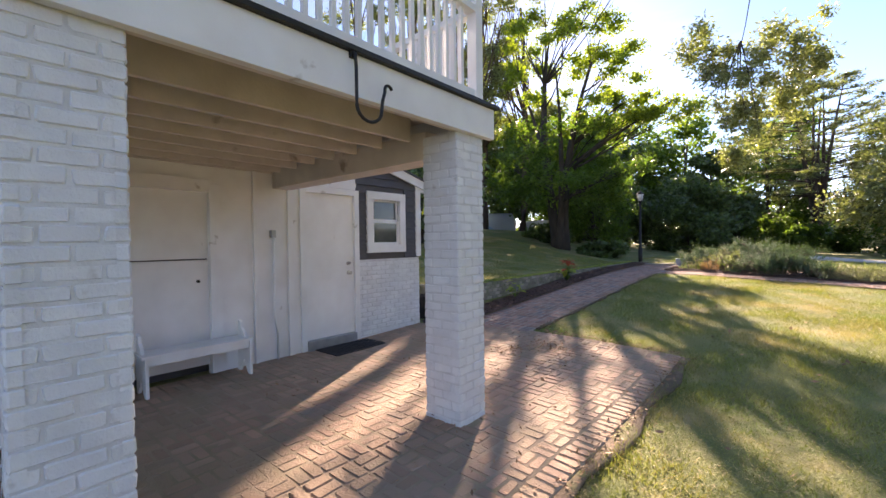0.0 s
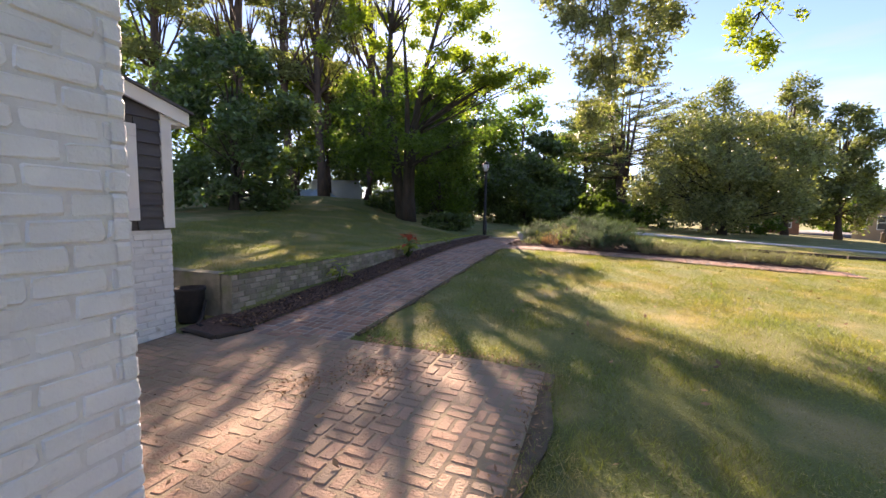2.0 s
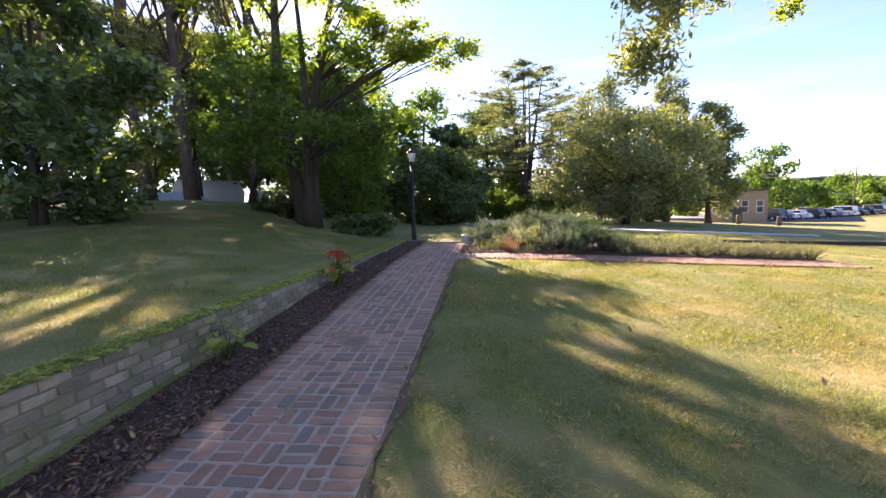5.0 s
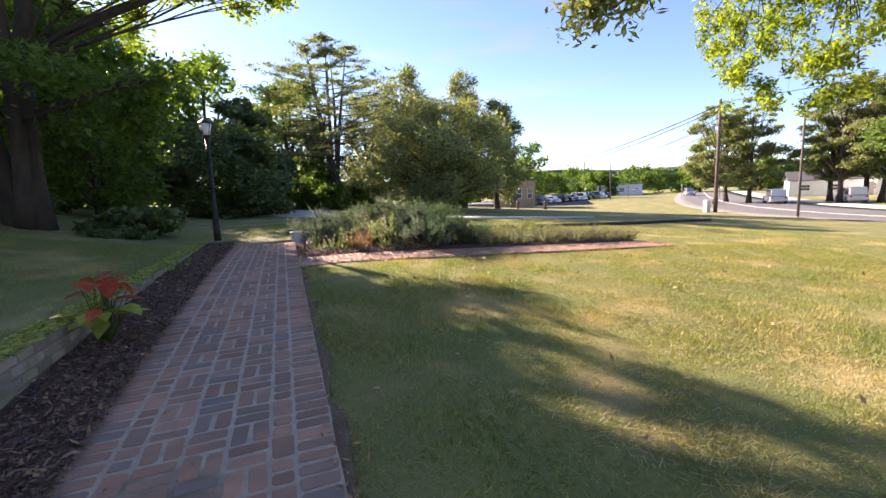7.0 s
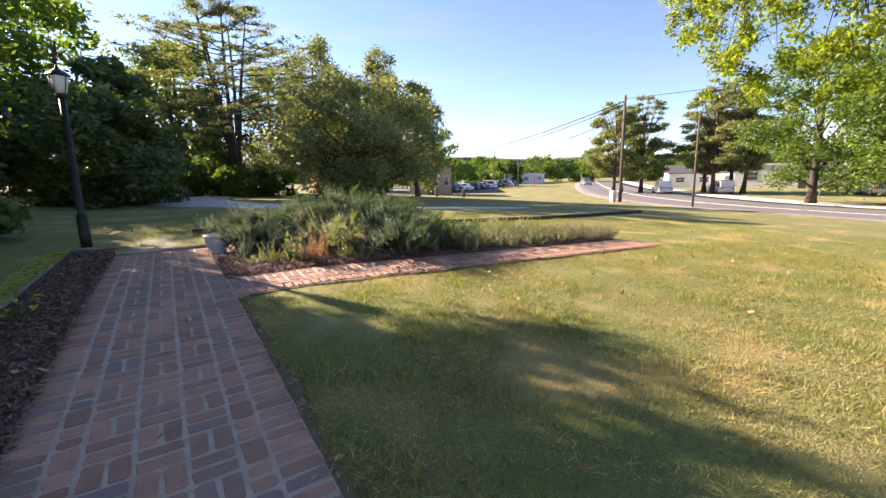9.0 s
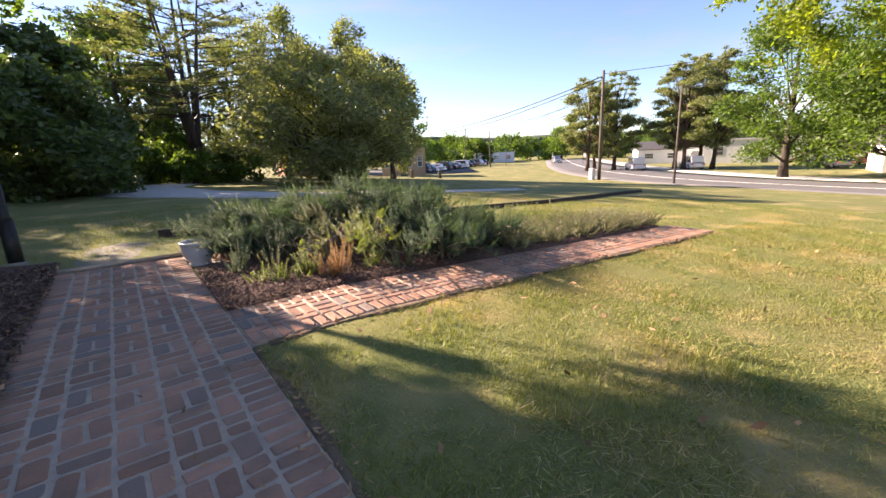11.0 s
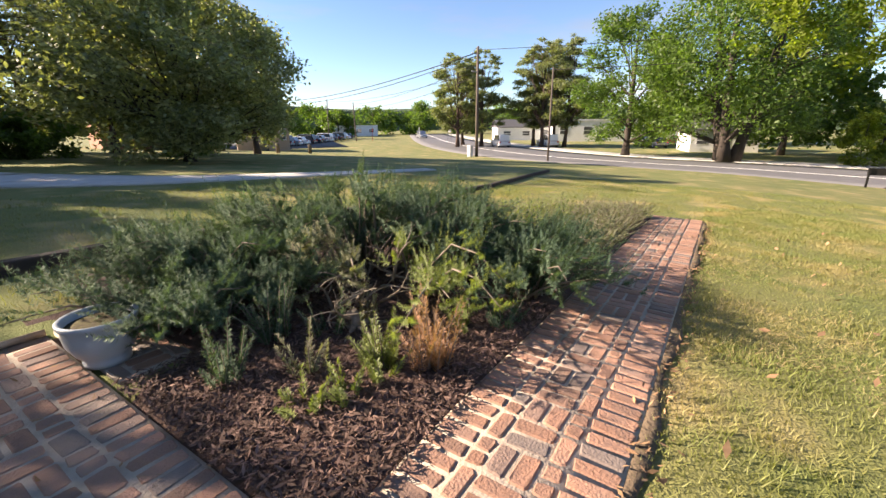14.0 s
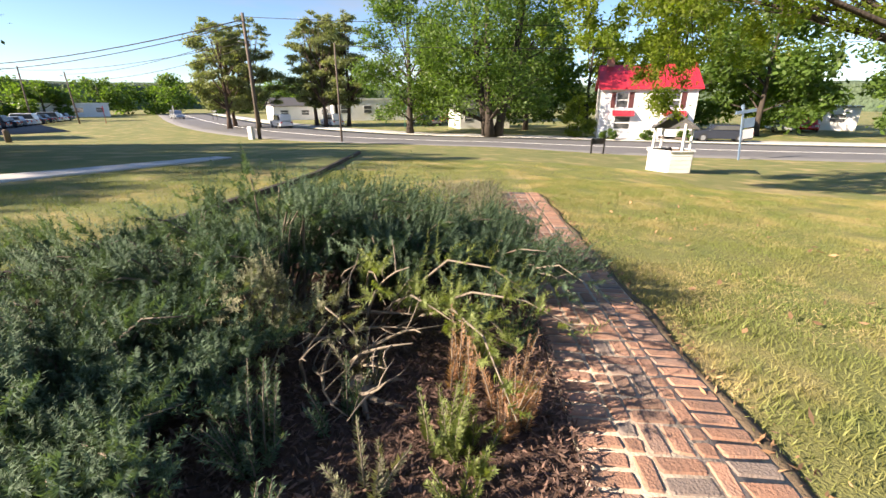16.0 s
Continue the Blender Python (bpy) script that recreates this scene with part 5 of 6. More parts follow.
scatter("bark_chips", 32000, on_bed, 0.021, CHIP, "scattered brown bark chips on the herb bed", 11, 0.24)
scatter("bark_chips", 22000, on_strip, 0.02, CHIP, "scattered brown bark chips along the garden wall", 12)


# plant pot
px, py = -3.31, 16.66
pz = ground(px, py) + 0.02
pot = thing("plant_pot", (px, py, pz), "pale blue-grey glazed round plant pot on the path", "pot")
bm = bmesh.new()
lathe(bm, [(0.09, 0.0), (0.118, 0.0), (0.122, 0.03), (0.112, 0.045), (0.148, 0.085), (0.178, 0.15), (0.186, 0.21), (0.182, 0.25), (0.196, 0.265), (0.2, 0.29), (0.19, 0.298), (0.172, 0.29), (0.165, 0.25), (0.09, 0.24)], (px, py, pz), 40)
part("bowl", bm, GLAZE, pot)
bm = bmesh.new()
lathe(bm, [(0.166, 0.252), (0.1, 0.268), (0.02, 0.262)], (px, py, pz), 24)
part("soil", bm, SOIL, pot, "dry dark soil with moss")


def herb(name, label, x, y, shoots, height, spread, mat, seed, lean=0.35, needle=0.022, per=70, group="", radius=0.0, stem=TWIG, category="herb", arch=0.0, slim=0.13):
    """A clump of upright shoots clothed in needles."""
    rg = np.random.default_rng(seed)
    z = ground(x, y) + 0.03
    t = thing(name, (x, y, z), label, category, group)
    bm = bmesh.new()
    V = []
    for s in range(shoots):
        ang = rg.uniform(0, 2 * math.pi)
        rad = radius * math.sqrt(rg.random())
        base = np.array([x + rad * math.cos(ang), y + rad * math.sin(ang), z - 0.02])
        h = height * rg.uniform(0.55, 1.1) * (1 - 0.35 * (rad / (radius + 1e-6)) ** 2 if radius else 1)
        out = np.array([math.cos(ang), math.sin(ang), 0]) * spread * rg.uniform(0.3, 1.1) + rg.normal(size=3) * 0.08 * height
        out[2] = 0
        k = np.linspace(0, 1, 7)[:, None]
        line = base + out * (k ** 1.5) + np.array([0, 0, 1]) * h * (k - arch * k ** 2.2)
        tube(bm, [tuple(p) for p in line[::2]], [0.005, 0.004, 0.003, 0.0015], 4)
        u = 0.12 + 0.88 * rg.random(per)
        i = np.minimum((u * 6).astype(int), 5)
        f = (u * 6 - i)[:, None]
        P = line[i] * (1 - f) + line[i + 1] * f
        ax = line[i + 1] - line[i]
        ax /= np.linalg.norm(ax, axis=1)[:, None]
        d = rg.normal(size=(per, 3))
        d -= ax * (d * ax).sum(1)[:, None]
        d /= np.linalg.norm(d, axis=1)[:, None]
        d = d * 0.8 + ax * 0.65
        w = np.cross(d, ax)
        L = needle * (1.25 - 0.7 * u)[:, None] * rg.uniform(0.7, 1.3, (per, 1))
        V.append(np.stack([P - w * L * slim, P + d * L * 0.6 + w * L * slim * 1.4, P + d * L * 1.5, P + d * L * 0.6 - w * L * slim * 1.4], 1))
    tagged(part("stem_work", bm, stem, t), kind="stuff")
    V = np.concatenate(V).reshape(-1, 3)
    tagged(mesh_np("needle_cover", V, np.arange(len(V)).reshape(-1, 4), mat, t), kind="stuff")
    return t


# the sprawling rosemary: arching branches closely set with short bristling shoots
def rosemary(x, y, branches, reach, height, seed, bias=(0.25, -0.1), mat=ROSEMARY, label="sprawling dark grey-green rosemary bush in the bed", droop=0.55, fan=(0.0, 6.283)):
    rg = np.random.default_rng(seed)
    z = ground(x, y) + 0.03
    t = thing("rosemary_bush", (x, y, z), label, "shrub", "rosemary hedge")
    bm = bmesh.new()
    V = []
    up = np.array([0, 0, 1.0])
    for b in range(branches):
        ang = fan[0] + (fan[1] - fan[0]) * (b + rg.random()) / branches
        d = np.array([math.cos(ang) + bias[0], math.sin(ang) + bias[1], 0])
        L = reach * rg.uniform(0.35, 1.05)
        H = height * rg.uniform(0.45, 0.95)
        k = np.linspace(0, 1, 9)[:, None]
        side = np.cross(d, up) * rg.normal() * 0.3
        wave = np.sin(k * 6.0 + rg.uniform(0, 6.28)) * 0.03
        line = np.array([x, y, z - 0.03]) + rg.normal(size=3) * np.array([0.1, 0.1, 0]) + d * L * k + side * k ** 2 * L + up * (H * np.sin(np.minimum(1, k * 1.1) * math.pi * droop) + wave)
        tube(bm, [tuple(p) for p in line[::2]], [0.013, 0.01, 0.008, 0.005, 0.003], 5)
        for s in range(20):
            u = 0.16 + 0.86 * (s + rg.random()) / 20
            i = min(int(u * 8), 7)
            f = u * 8 - i
            p0 = line[i] * (1 - f) + line[i + 1] * f + rg.normal(size=3) * 0.025
            ln = rg.uniform(0.07, 0.19) * (1.7 if rg.random() < 0.08 else 1.0)
            along = line[min(i + 1, 8)] - line[i]
            along /= np.linalg.norm(along)
            dr = along * rg.uniform(0.5, 1.0) + up * rg.uniform(0.1, 0.7) + rg.normal(size=3) * 0.3
            dr /= np.linalg.norm(dr)
            bend = up * 0.8 + rg.normal(size=3) * 0.1
            per = int(30 + 260 * ln)
            q = (0.02 + 0.98 * rg.random(per))[:, None]
            P = p0 + dr * ln * q + bend * ln * q ** 2 * 0.5
            ax = dr + bend * q
            ax /= np.linalg.norm(ax, axis=1)[:, None]
            e = rg.normal(size=(per, 3))
            e -= ax * (e * ax).sum(1)[:, None]
            e /= np.linalg.norm(e, axis=1)[:, None]
            e = e * 0.85 + ax * 0.5
            w = np.cross(e, ax)
            N = 0.026 * (1.15 - 0.6 * q) * rg.uniform(0.7, 1.3, (per, 1))
            V.append(np.stack([P - w * N * 0.16, P + w * N * 0.16 + e * N * 0.3, P + e * N * 1.35], 1))
    part("branch_work", bm, TWIG, t)
    V = np.concatenate(V).reshape(-1, 3)
    tagged(mesh_np("needle_cover", V, np.arange(len(V)).reshape(-1, 3), mat, t), kind="stuff")


for i, (hx, hy, n, rch, h, bias) in enumerate([(-2.45, 17.0, 42, 0.6, 0.62, (-0.1, -0.1)), (-1.75, 16.9, 40, 0.7, 0.8, (0, 0)), (-1.2, 16.55, 46, 0.7, 0.98, (0.0, 0.0)), (-0.75, 16.1, 44, 0.75, 0.88, (0.1, -0.1)), (-2.75, 17.35, 28, 0.55, 0.5, (-0.2, 0)),
                                              (-0.35, 16.6, 32, 0.7, 0.72, (0.2, 0.1)), (-0.55, 15.25, 46, 0.7, 0.62, (-0.1, -0.35)), (-0.75, 15.75, 36, 0.6, 0.8, (-0.2, -0.2)), (-2.75, 16.6, 26, 0.42, 0.42, (-0.2, -0.2)), (0.1, 15.3, 26, 0.55, 0.45, (0.1, -0.2)), (-1.6, 17.5, 28, 0.6, 0.7, (0, 0.1)), (-2.2, 16.55, 24, 0.45, 0.45, (-0.1, -0.3)), (-0.85, 15.0, 30, 0.6, 0.52, (-0.2, -0.3)), (-2.95, 16.75, 14, 0.4, 0.4, (-0.25, -0.3))]):
    rosemary(hx, hy, n, rch, h, 200 + i, bias)
# branches that arch over the open heart, sunlight put into their yellower needle colour
rosemary(-1.35, 15.75, 7, 0.75, 0.62, 220, (-0.35, -0.5), ROSEMARY_LIT, "rosemary branches coloured as sunlit arching over the bare mulch", 0.72, (3.0, 5.0))
rosemary(-1.75, 16.2, 6, 0.55, 0.66, 221, (-0.3, -0.2), LAVENDER, "greyish half-dry rosemary branches", 0.7, (2.6, 4.6))
# bare grey branches at its open heart
dead = thing("dead_branch", (-1.9, 15.95, ground(-1.9, 15.95) + 0.03), "bare grey dead branches under the rosemary", "branch")
bm = bmesh.new()
rnd = random.Random(77)
for b in range(16):
    ang = rnd.uniform(-2.6, -0.3)
    L = rnd.uniform(0.3, 0.75)
    s = Vector((-1.85 + rnd.uniform(-0.3, 0.35), 15.9 + rnd.uniform(-0.15, 0.15), ground(-1.9, 16) + 0.05 + rnd.uniform(0, 0.2)))
    e = s + Vector((-abs(math.cos(ang)) * L, math.sin(ang) * L * 0.6, rnd.uniform(0.0, 0.4)))
    ln = bent(s, e, 0.35, rnd, 5)
    tube(bm, ln, [0.013, 0.011, 0.009, 0.007, 0.005, 0.003], 6)
    for k in (2, 3, 4):
        tube(bm, bent(ln[k], ln[k] + Vector((rnd.uniform(-0.2, 0.2), rnd.uniform(-0.2, 0.05), rnd.uniform(-0.03, 0.2))), 0.3, rnd, 3), [0.005, 0.004, 0.003, 0.0015], 5)
tagged(part("twig_work", bm, TWIG, dead), kind="stuff")
# plants in ROSEMARY_LIT have the sunlight on them mixed into the needle colour
for i, (hx, hy, n, h, mat) in enumerate([(-2.62, 16.0, 22, 0.48, ROSEMARY), (-3.05, 15.84, 16, 0.42, ROSEMARY), (-2.46, 15.24, 18, 0.42, ROSEMARY_LIT), (-2.56, 15.12, 9, 0.3, ROSEMARY_LIT), (-2.36, 14.98, 12, 0.36, DEADHERB), (-2.24, 14.96, 12, 0.44, DEADHERB), (-2.96, 15.28, 7, 0.24, ROSEMARY_LIT), (-2.8, 15.16, 8, 0.22, ROSEMARY_LIT), (-2.4, 15.72, 7, 0.36, ROSEMARY), (-2.16, 15.66, 9, 0.42, LAVENDER), (-1.8, 15.1, 10, 0.34, ROSEMARY_LIT), (-1.55, 14.86, 12, 0.34, ROSEMARY), (-2.1, 15.2, 9, 0.5, DEADHERB), (-2.75, 15.5, 6, 0.36, LAVENDER)]):
    herb("young_rosemary", "small upright rosemary plant in the mulch" if mat != DEADHERB else "dried brown rosemary plant in the mulch", hx, hy, n, h, 0.09, mat, 230 + i, radius=0.09, needle=0.024, per=150, slim=0.13, group="young herbs")
stump = thing("plant_stump", (-2.2, 15.68, ground(-2.2, 15.68) + 0.04), "grey weathered stump of a cut shrub in the mulch", "stump")
bm = bmesh.new()
sz = ground(-2.2, 15.68)
tube(bm, [(-2.2, 15.68, sz), (-2.2, 15.68, sz + 0.08), (-2.22, 15.7, sz + 0.17)], [0.06, 0.045, 0.04], 9)
part("stub", bm, TWIG, stump)
bm = bmesh.new()
rnd = random.Random(78)
for k in range(7):
    a = k * 0.9
    tube(bm, bent((-2.2, 15.68, sz + 0.06), (-2.2 + 0.25 * math.cos(a), 15.68 + 0.25 * math.sin(a), sz + 0.05), 0.25, rnd, 4), [0.022, 0.018, 0.013, 0.009, 0.004], 6)
part("root", bm, TWIG, stump)
for i in range(26):
    hx, hy = 0.45 + 0.15 * i, 14.95 + 0.75 * ((i * 7) % 5) / 4
    herb("lavender", "low grey-green lavender clump with dry flower heads", hx, hy, 46, 0.36, 0.25, LAVENDER, 260 + i, radius=0.22, needle=0.03, per=60, slim=0.16, group="lavender row")
for i in range(14):
    hx, hy = 0.2 + 0.2 * i, 15.7 + 0.75 * ((i * 5) % 4) / 3
    herb("green_herb", "fresh green grassy herb clump", hx, hy, 44, 0.5, 0.2, ROSEMARY_LIT, 280 + i, radius=0.2, needle=0.035, per=36, slim=0.2, group="green herbs")

# timbers that edge the lawn
def timber(a, b, w=0.14, h=0.13):
    bm = bmesh.new()
    A, B = Vector(a), Vector(b)
    d = (B - A).normalized()
    s = Vector((-d.y, d.x)) * w / 2
    n = max(2, int((B - A).length))
    prev = None
    for i in range(n + 1):
        p = A.lerp(B, i / n)
        z = ground(p.x, p.y)
        ring = [bm.verts.new((p.x + k * s.x, p.y + k * s.y, z + q)) for k, q in ((-1, -0.05), (1, -0.05), (1, h - 0.015), (0.85, h), (-0.85, h), (-1, h - 0.015))]
        if prev:
            for k in range(6):
                bm.faces.new((prev[k], prev[(k + 1) % 6], ring[(k + 1) % 6], ring[k]))
        else:
            bm.faces.new(ring)
        prev = ring
    bm.faces.new(prev)
    return tagged(part("edging_timber", bm, TIMBER), "dark weathered timber lying along the lawn", "timber", "edging timbers")


timber((-3.55, 19.25), (-1.0, 19.0))
timber((-0.95, 19.0), (6.5, 19.15), 0.12, 0.1)
timber((6.55, 19.15), (14.0, 20.1), 0.12, 0.1)


# coleus by the wall
def coleus(x, y, n, seed, mats, h):
    rg = random.Random(seed)
    z = ground(x, y) + 0.03
    t = thing("coleus_plant", (x, y, z), "coleus with orange-red and lime leaves by the wall" if len(mats) > 1 else "broad lime-green leafy plant by the wall", "plant", "wall plants")
    bm = bmesh.new()
    leaves = {m.name: bmesh.new() for m in mats}
    for i in range(n):
        ang, r = rg.uniform(0, 6.28), rg.uniform(0.03, 0.2)
        top = Vector((x + r * math.cos(ang), y + r * math.sin(ang), z + h * rg.uniform(0.35, 1)))
        tube(bm, bent((x, y, z - 0.02), top, 0.1, rg, 3), [0.006, 0.005, 0.004, 0.003], 5)
        red = top.z > z + h * 0.55
        m = mats[0] if red or len(mats) == 1 else mats[1]
        b = leaves[m.name]
        L = rg.uniform(0.11, 0.2) * min(1.0, h / 0.5)
        d = Vector((math.cos(ang + rg.uniform(-0.8, 0.8)), math.sin(ang + rg.uniform(-0.8, 0.8)), rg.uniform(-0.7, 0.1))).normalized()
        w = d.cross(Vector((0, 0, 1))).normalized()
        up = w.cross(d)
        mid = [b.verts.new(top + d * L * k + up * 0.02 * math.sin(3 * k)) for k in (0, 0.3, 0.65, 1)]
        lft = [b.verts.new(top + d * L * k + w * L * q + up * 0.02) for k, q in ((0.1, 0.24), (0.38, 0.4), (0.7, 0.26))]
        rgt = [b.verts.new(top + d * L * k - w * L * q + up * 0.02) for k, q in ((0.1, 0.24), (0.38, 0.4), (0.7, 0.26))]
        for sd in (lft, rgt):
            b.faces.new((mid[0], sd[0], sd[1], mid[1]))
            b.faces.new((mid[1], sd[1], sd[2], mid[2]))
            b.faces.new((mid[2], sd[2], mid[3]))
    part("stalk_work", bm, LEAF, t)
    for m in mats:
        part("foliage", leaves[m.name], m, t)


coleus(-5.1, 11.2, 46, 1, (COLEUS_RED, COLEUS_GREEN), 0.6)
coleus(-5.12, 8.45, 12, 2, (COLEUS_GREEN,), 0.46)
coleus(-5.1, 14.0, 12, 3, (COLEUS_GREEN,), 0.24)

# ---- over the lawn: well, signs, poles ----
wx, wy = 12.6, 7.95
wz = ground(wx, wy)
well = thing("wishing_well", (wx, wy, wz), "white boarded wishing well with a dark shingled roof", "well")
wm = pose(wx, wy, wz, 0, 0, 38) @ Matrix.Scale(0.88, 4)
for a in range(6):
    m6 = wm @ pose(0, 0, 0, 0, 0, 60 * a)
    for i in range(5):
        bm = bmesh.new()
        box(bm, -0.46, 0.46, -0.83, -0.79, 0.02 + 0.17 * i, 0.178 + 0.17 * i, 0.006, m6)
        part("board", bm, WHITE_WALL, well)
    bm = bmesh.new()
    box(bm, -0.44, 0.44, -0.786, -0.77, 0.0, 0.86, 0.0, m6)
    part("lining", bm, POLEWOOD, well)
bm = bmesh.new()
for a in range(6):
    box(bm, -0.52, 0.52, -0.9, -0.72, 0.872, 0.91, 0.004, wm @ pose(0, 0, 0, 0, 0, 60 * a))
part("rim", bm, WHITE_WALL, well)
for qx in (-0.62, 0.62):
    for qy in (-0.3, 0.3):
        bm = bmesh.new()
        box(bm, qx - 0.04, qx + 0.04, qy - 0.04, qy + 0.04, 0.9, 1.95, 0.004, wm)
        part("post", bm, WHITE_WALL, well)
bm = bmesh.new()
prism(bm, [(-0.85, 1.8), (0, 2.45), (0.85, 1.8), (0.85, 1.73), (0, 2.35), (-0.85, 1.73)], "x", -0.9, 0.9)
bm.transform(wm @ pose(0, 0, 0, 0, 0, -60))
part("roof", bm, GREYROOF, well)
# dark panels added across the open gables to stand for the shadow under the roof
for gx in (-0.55, 0.55):
    bm = bmesh.new()
    prism(bm, [(-0.8, 1.76), (0, 2.345), (0.8, 1.76)], "x", gx - 0.015, gx + 0.015)
    bm.transform(wm @ pose(0, 0, 0, 0, 0, -60))
    part("gable_board", bm, GREYROOF, well)
bm = bmesh.new()
tube(bm, [tuple(wm @ Vector((-0.62, 0, 1.35))), tuple(wm @ Vector((0.62, 0, 1.35)))], 0.05, 10)
part("windlass", bm, POLEWOOD, well)


def post_sign(name, label, x, y, w, h, top, mat, posts=2, turn=0.0, lean=0.0):
    z = ground(x, y)
    t = thing(name, (x, y, z), label, "sign")
    m = pose(x, y, z, 0, lean, turn)
    for k in ([-w / 2 + 0.04, w / 2 - 0.04] if posts == 2 else [0.0]):
        bm = bmesh.new()
        box(bm, k - 0.035, k + 0.035, -0.035, 0.035, -0.2, top, 0.004, m)
        part("post", bm, mat if posts == 1 else BLACK, t)
    bm = bmesh.new()
    box(bm, -w / 2, w / 2, -0.075, -0.036, top - h, top - 0.01, 0.004, m)
    part("panel", bm, mat, t)
    return t


post_sign("low_sign", "low dark board sign on two posts in the lawn", 24.2, 7.4, 0.9, 0.35, 0.95, BLACK, 2, 100)
st = post_sign("signpost", "leaning blue wooden signpost with hanging boards", 21.6, 0.2, 0.14, 0.2, 3.0, BLUEPAINT, 1, 100, 8)
bm = bmesh.new()
m = pose(21.6, 0.2, ground(21.6, 0.2), 0, 8, 100)
box(bm, -0.75, 0.4, -0.04, 0.04, 2.55, 2.7, 0.004, m)
part("arm", bm, BLUEPAINT, st)
for zz in (1.75, 1.15):
    bm = bmesh.new()
    box(bm, -0.72, -0.1, -0.02, 0.02, zz, zz + 0.5, 0.004, m)
    part("hanging_board", bm, BLUEPAINT if zz > 1.5 else WHITE_WALL, st)


def utility_pole(x, y, h, lean, arms=1, r=0.15, label="weathered brown wooden utility pole beside the road"):
    z = ground(x, y)
    t = thing("utility_pole", (x, y, z), label, "utility pole", "utility poles")
    bm = bmesh.new()
    tube(bm, [(x, y, z - 0.3), (x + lean[0] * 0.5, y + lean[1] * 0.5, z + h / 2), (x + lean[0], y + lean[1], z + h)], [r, r * 0.85, r * 0.7], 10)
    part("pole", bm, POLEWOOD, t)
    for k in range(arms):
        bm = bmesh.new()
        zz = z + h - 0.7 - 1.6 * k
        tube(bm, [(x + lean[0] - 0.1, y + lean[1], zz), (x + lean[0] - 0.6, y + lean[1] + 0.35, zz + 0.1)], 0.05, 6)
        part("bracket", bm, GREYMETAL, t)
    return (x + lean[0], y + lean[1], z + h)


topA = utility_pole(34.5, 35.0, 10.3, (0.0, 0.0), 2, 0.17)
topB = utility_pole(31.0, 26.2, 7.4, (0.0, 0.0), 0, 0.09, "slim wooden service pole beside the road")
topC = utility_pole(59, 84, 8.5, (0.3, 0), 0, 0.13)
topD = utility_pole(64, 81, 8.0, (-0.3, 0), 1, 0.13)
bm = bmesh.new()
bx, by = 34.0, 35.5
box(bm, bx - 0.25, bx + 0.25, by - 0.2, by + 0.2, ground(bx, by) - 0.02, ground(bx, by) + 1.15, 0.03)
tagged(part("utility_box", bm, CARWHITE), "pale metal utility cabinet at the pole", "utility box")


def wire(a, b, sag, r=0.025):
    bm = bmesh.new()
    A, B = Vector(a), Vector(b)
    tube(bm, [A.lerp(B, t / 16) - Vector((0, 0, sag * 4 * (t / 16) * (1 - t / 16))) for t in range(17)], r, 5)
    tagged(part("power_line", bm, RUBBER), "black overhead power line", "cable", "power lines")


def down(p, d):
    return (p[0], p[1], p[2] - d)


wire(down(topA, 0.5), (60, 113, 8.0), 2.0, 0.05)
wire(down(topA, 0.8), (60, 113, 7.4), 2.2, 0.04)
wire(down(topA, 1.6), down(topD, 0.4), 0.8)
wire(down(topA, 2.2), down(topC, 0.5), 0.8)
wire(down(topA, 2.6), down(topD, 1.2), 0.9)
wire(down(topA, 0.3), (44, -30, 9.5), 0.8)
wire(down(topC, 0.3), (10, 140, 9), 1.5)
wire(down(topB, 0.2), (46, -34, 8.0), 0.6)


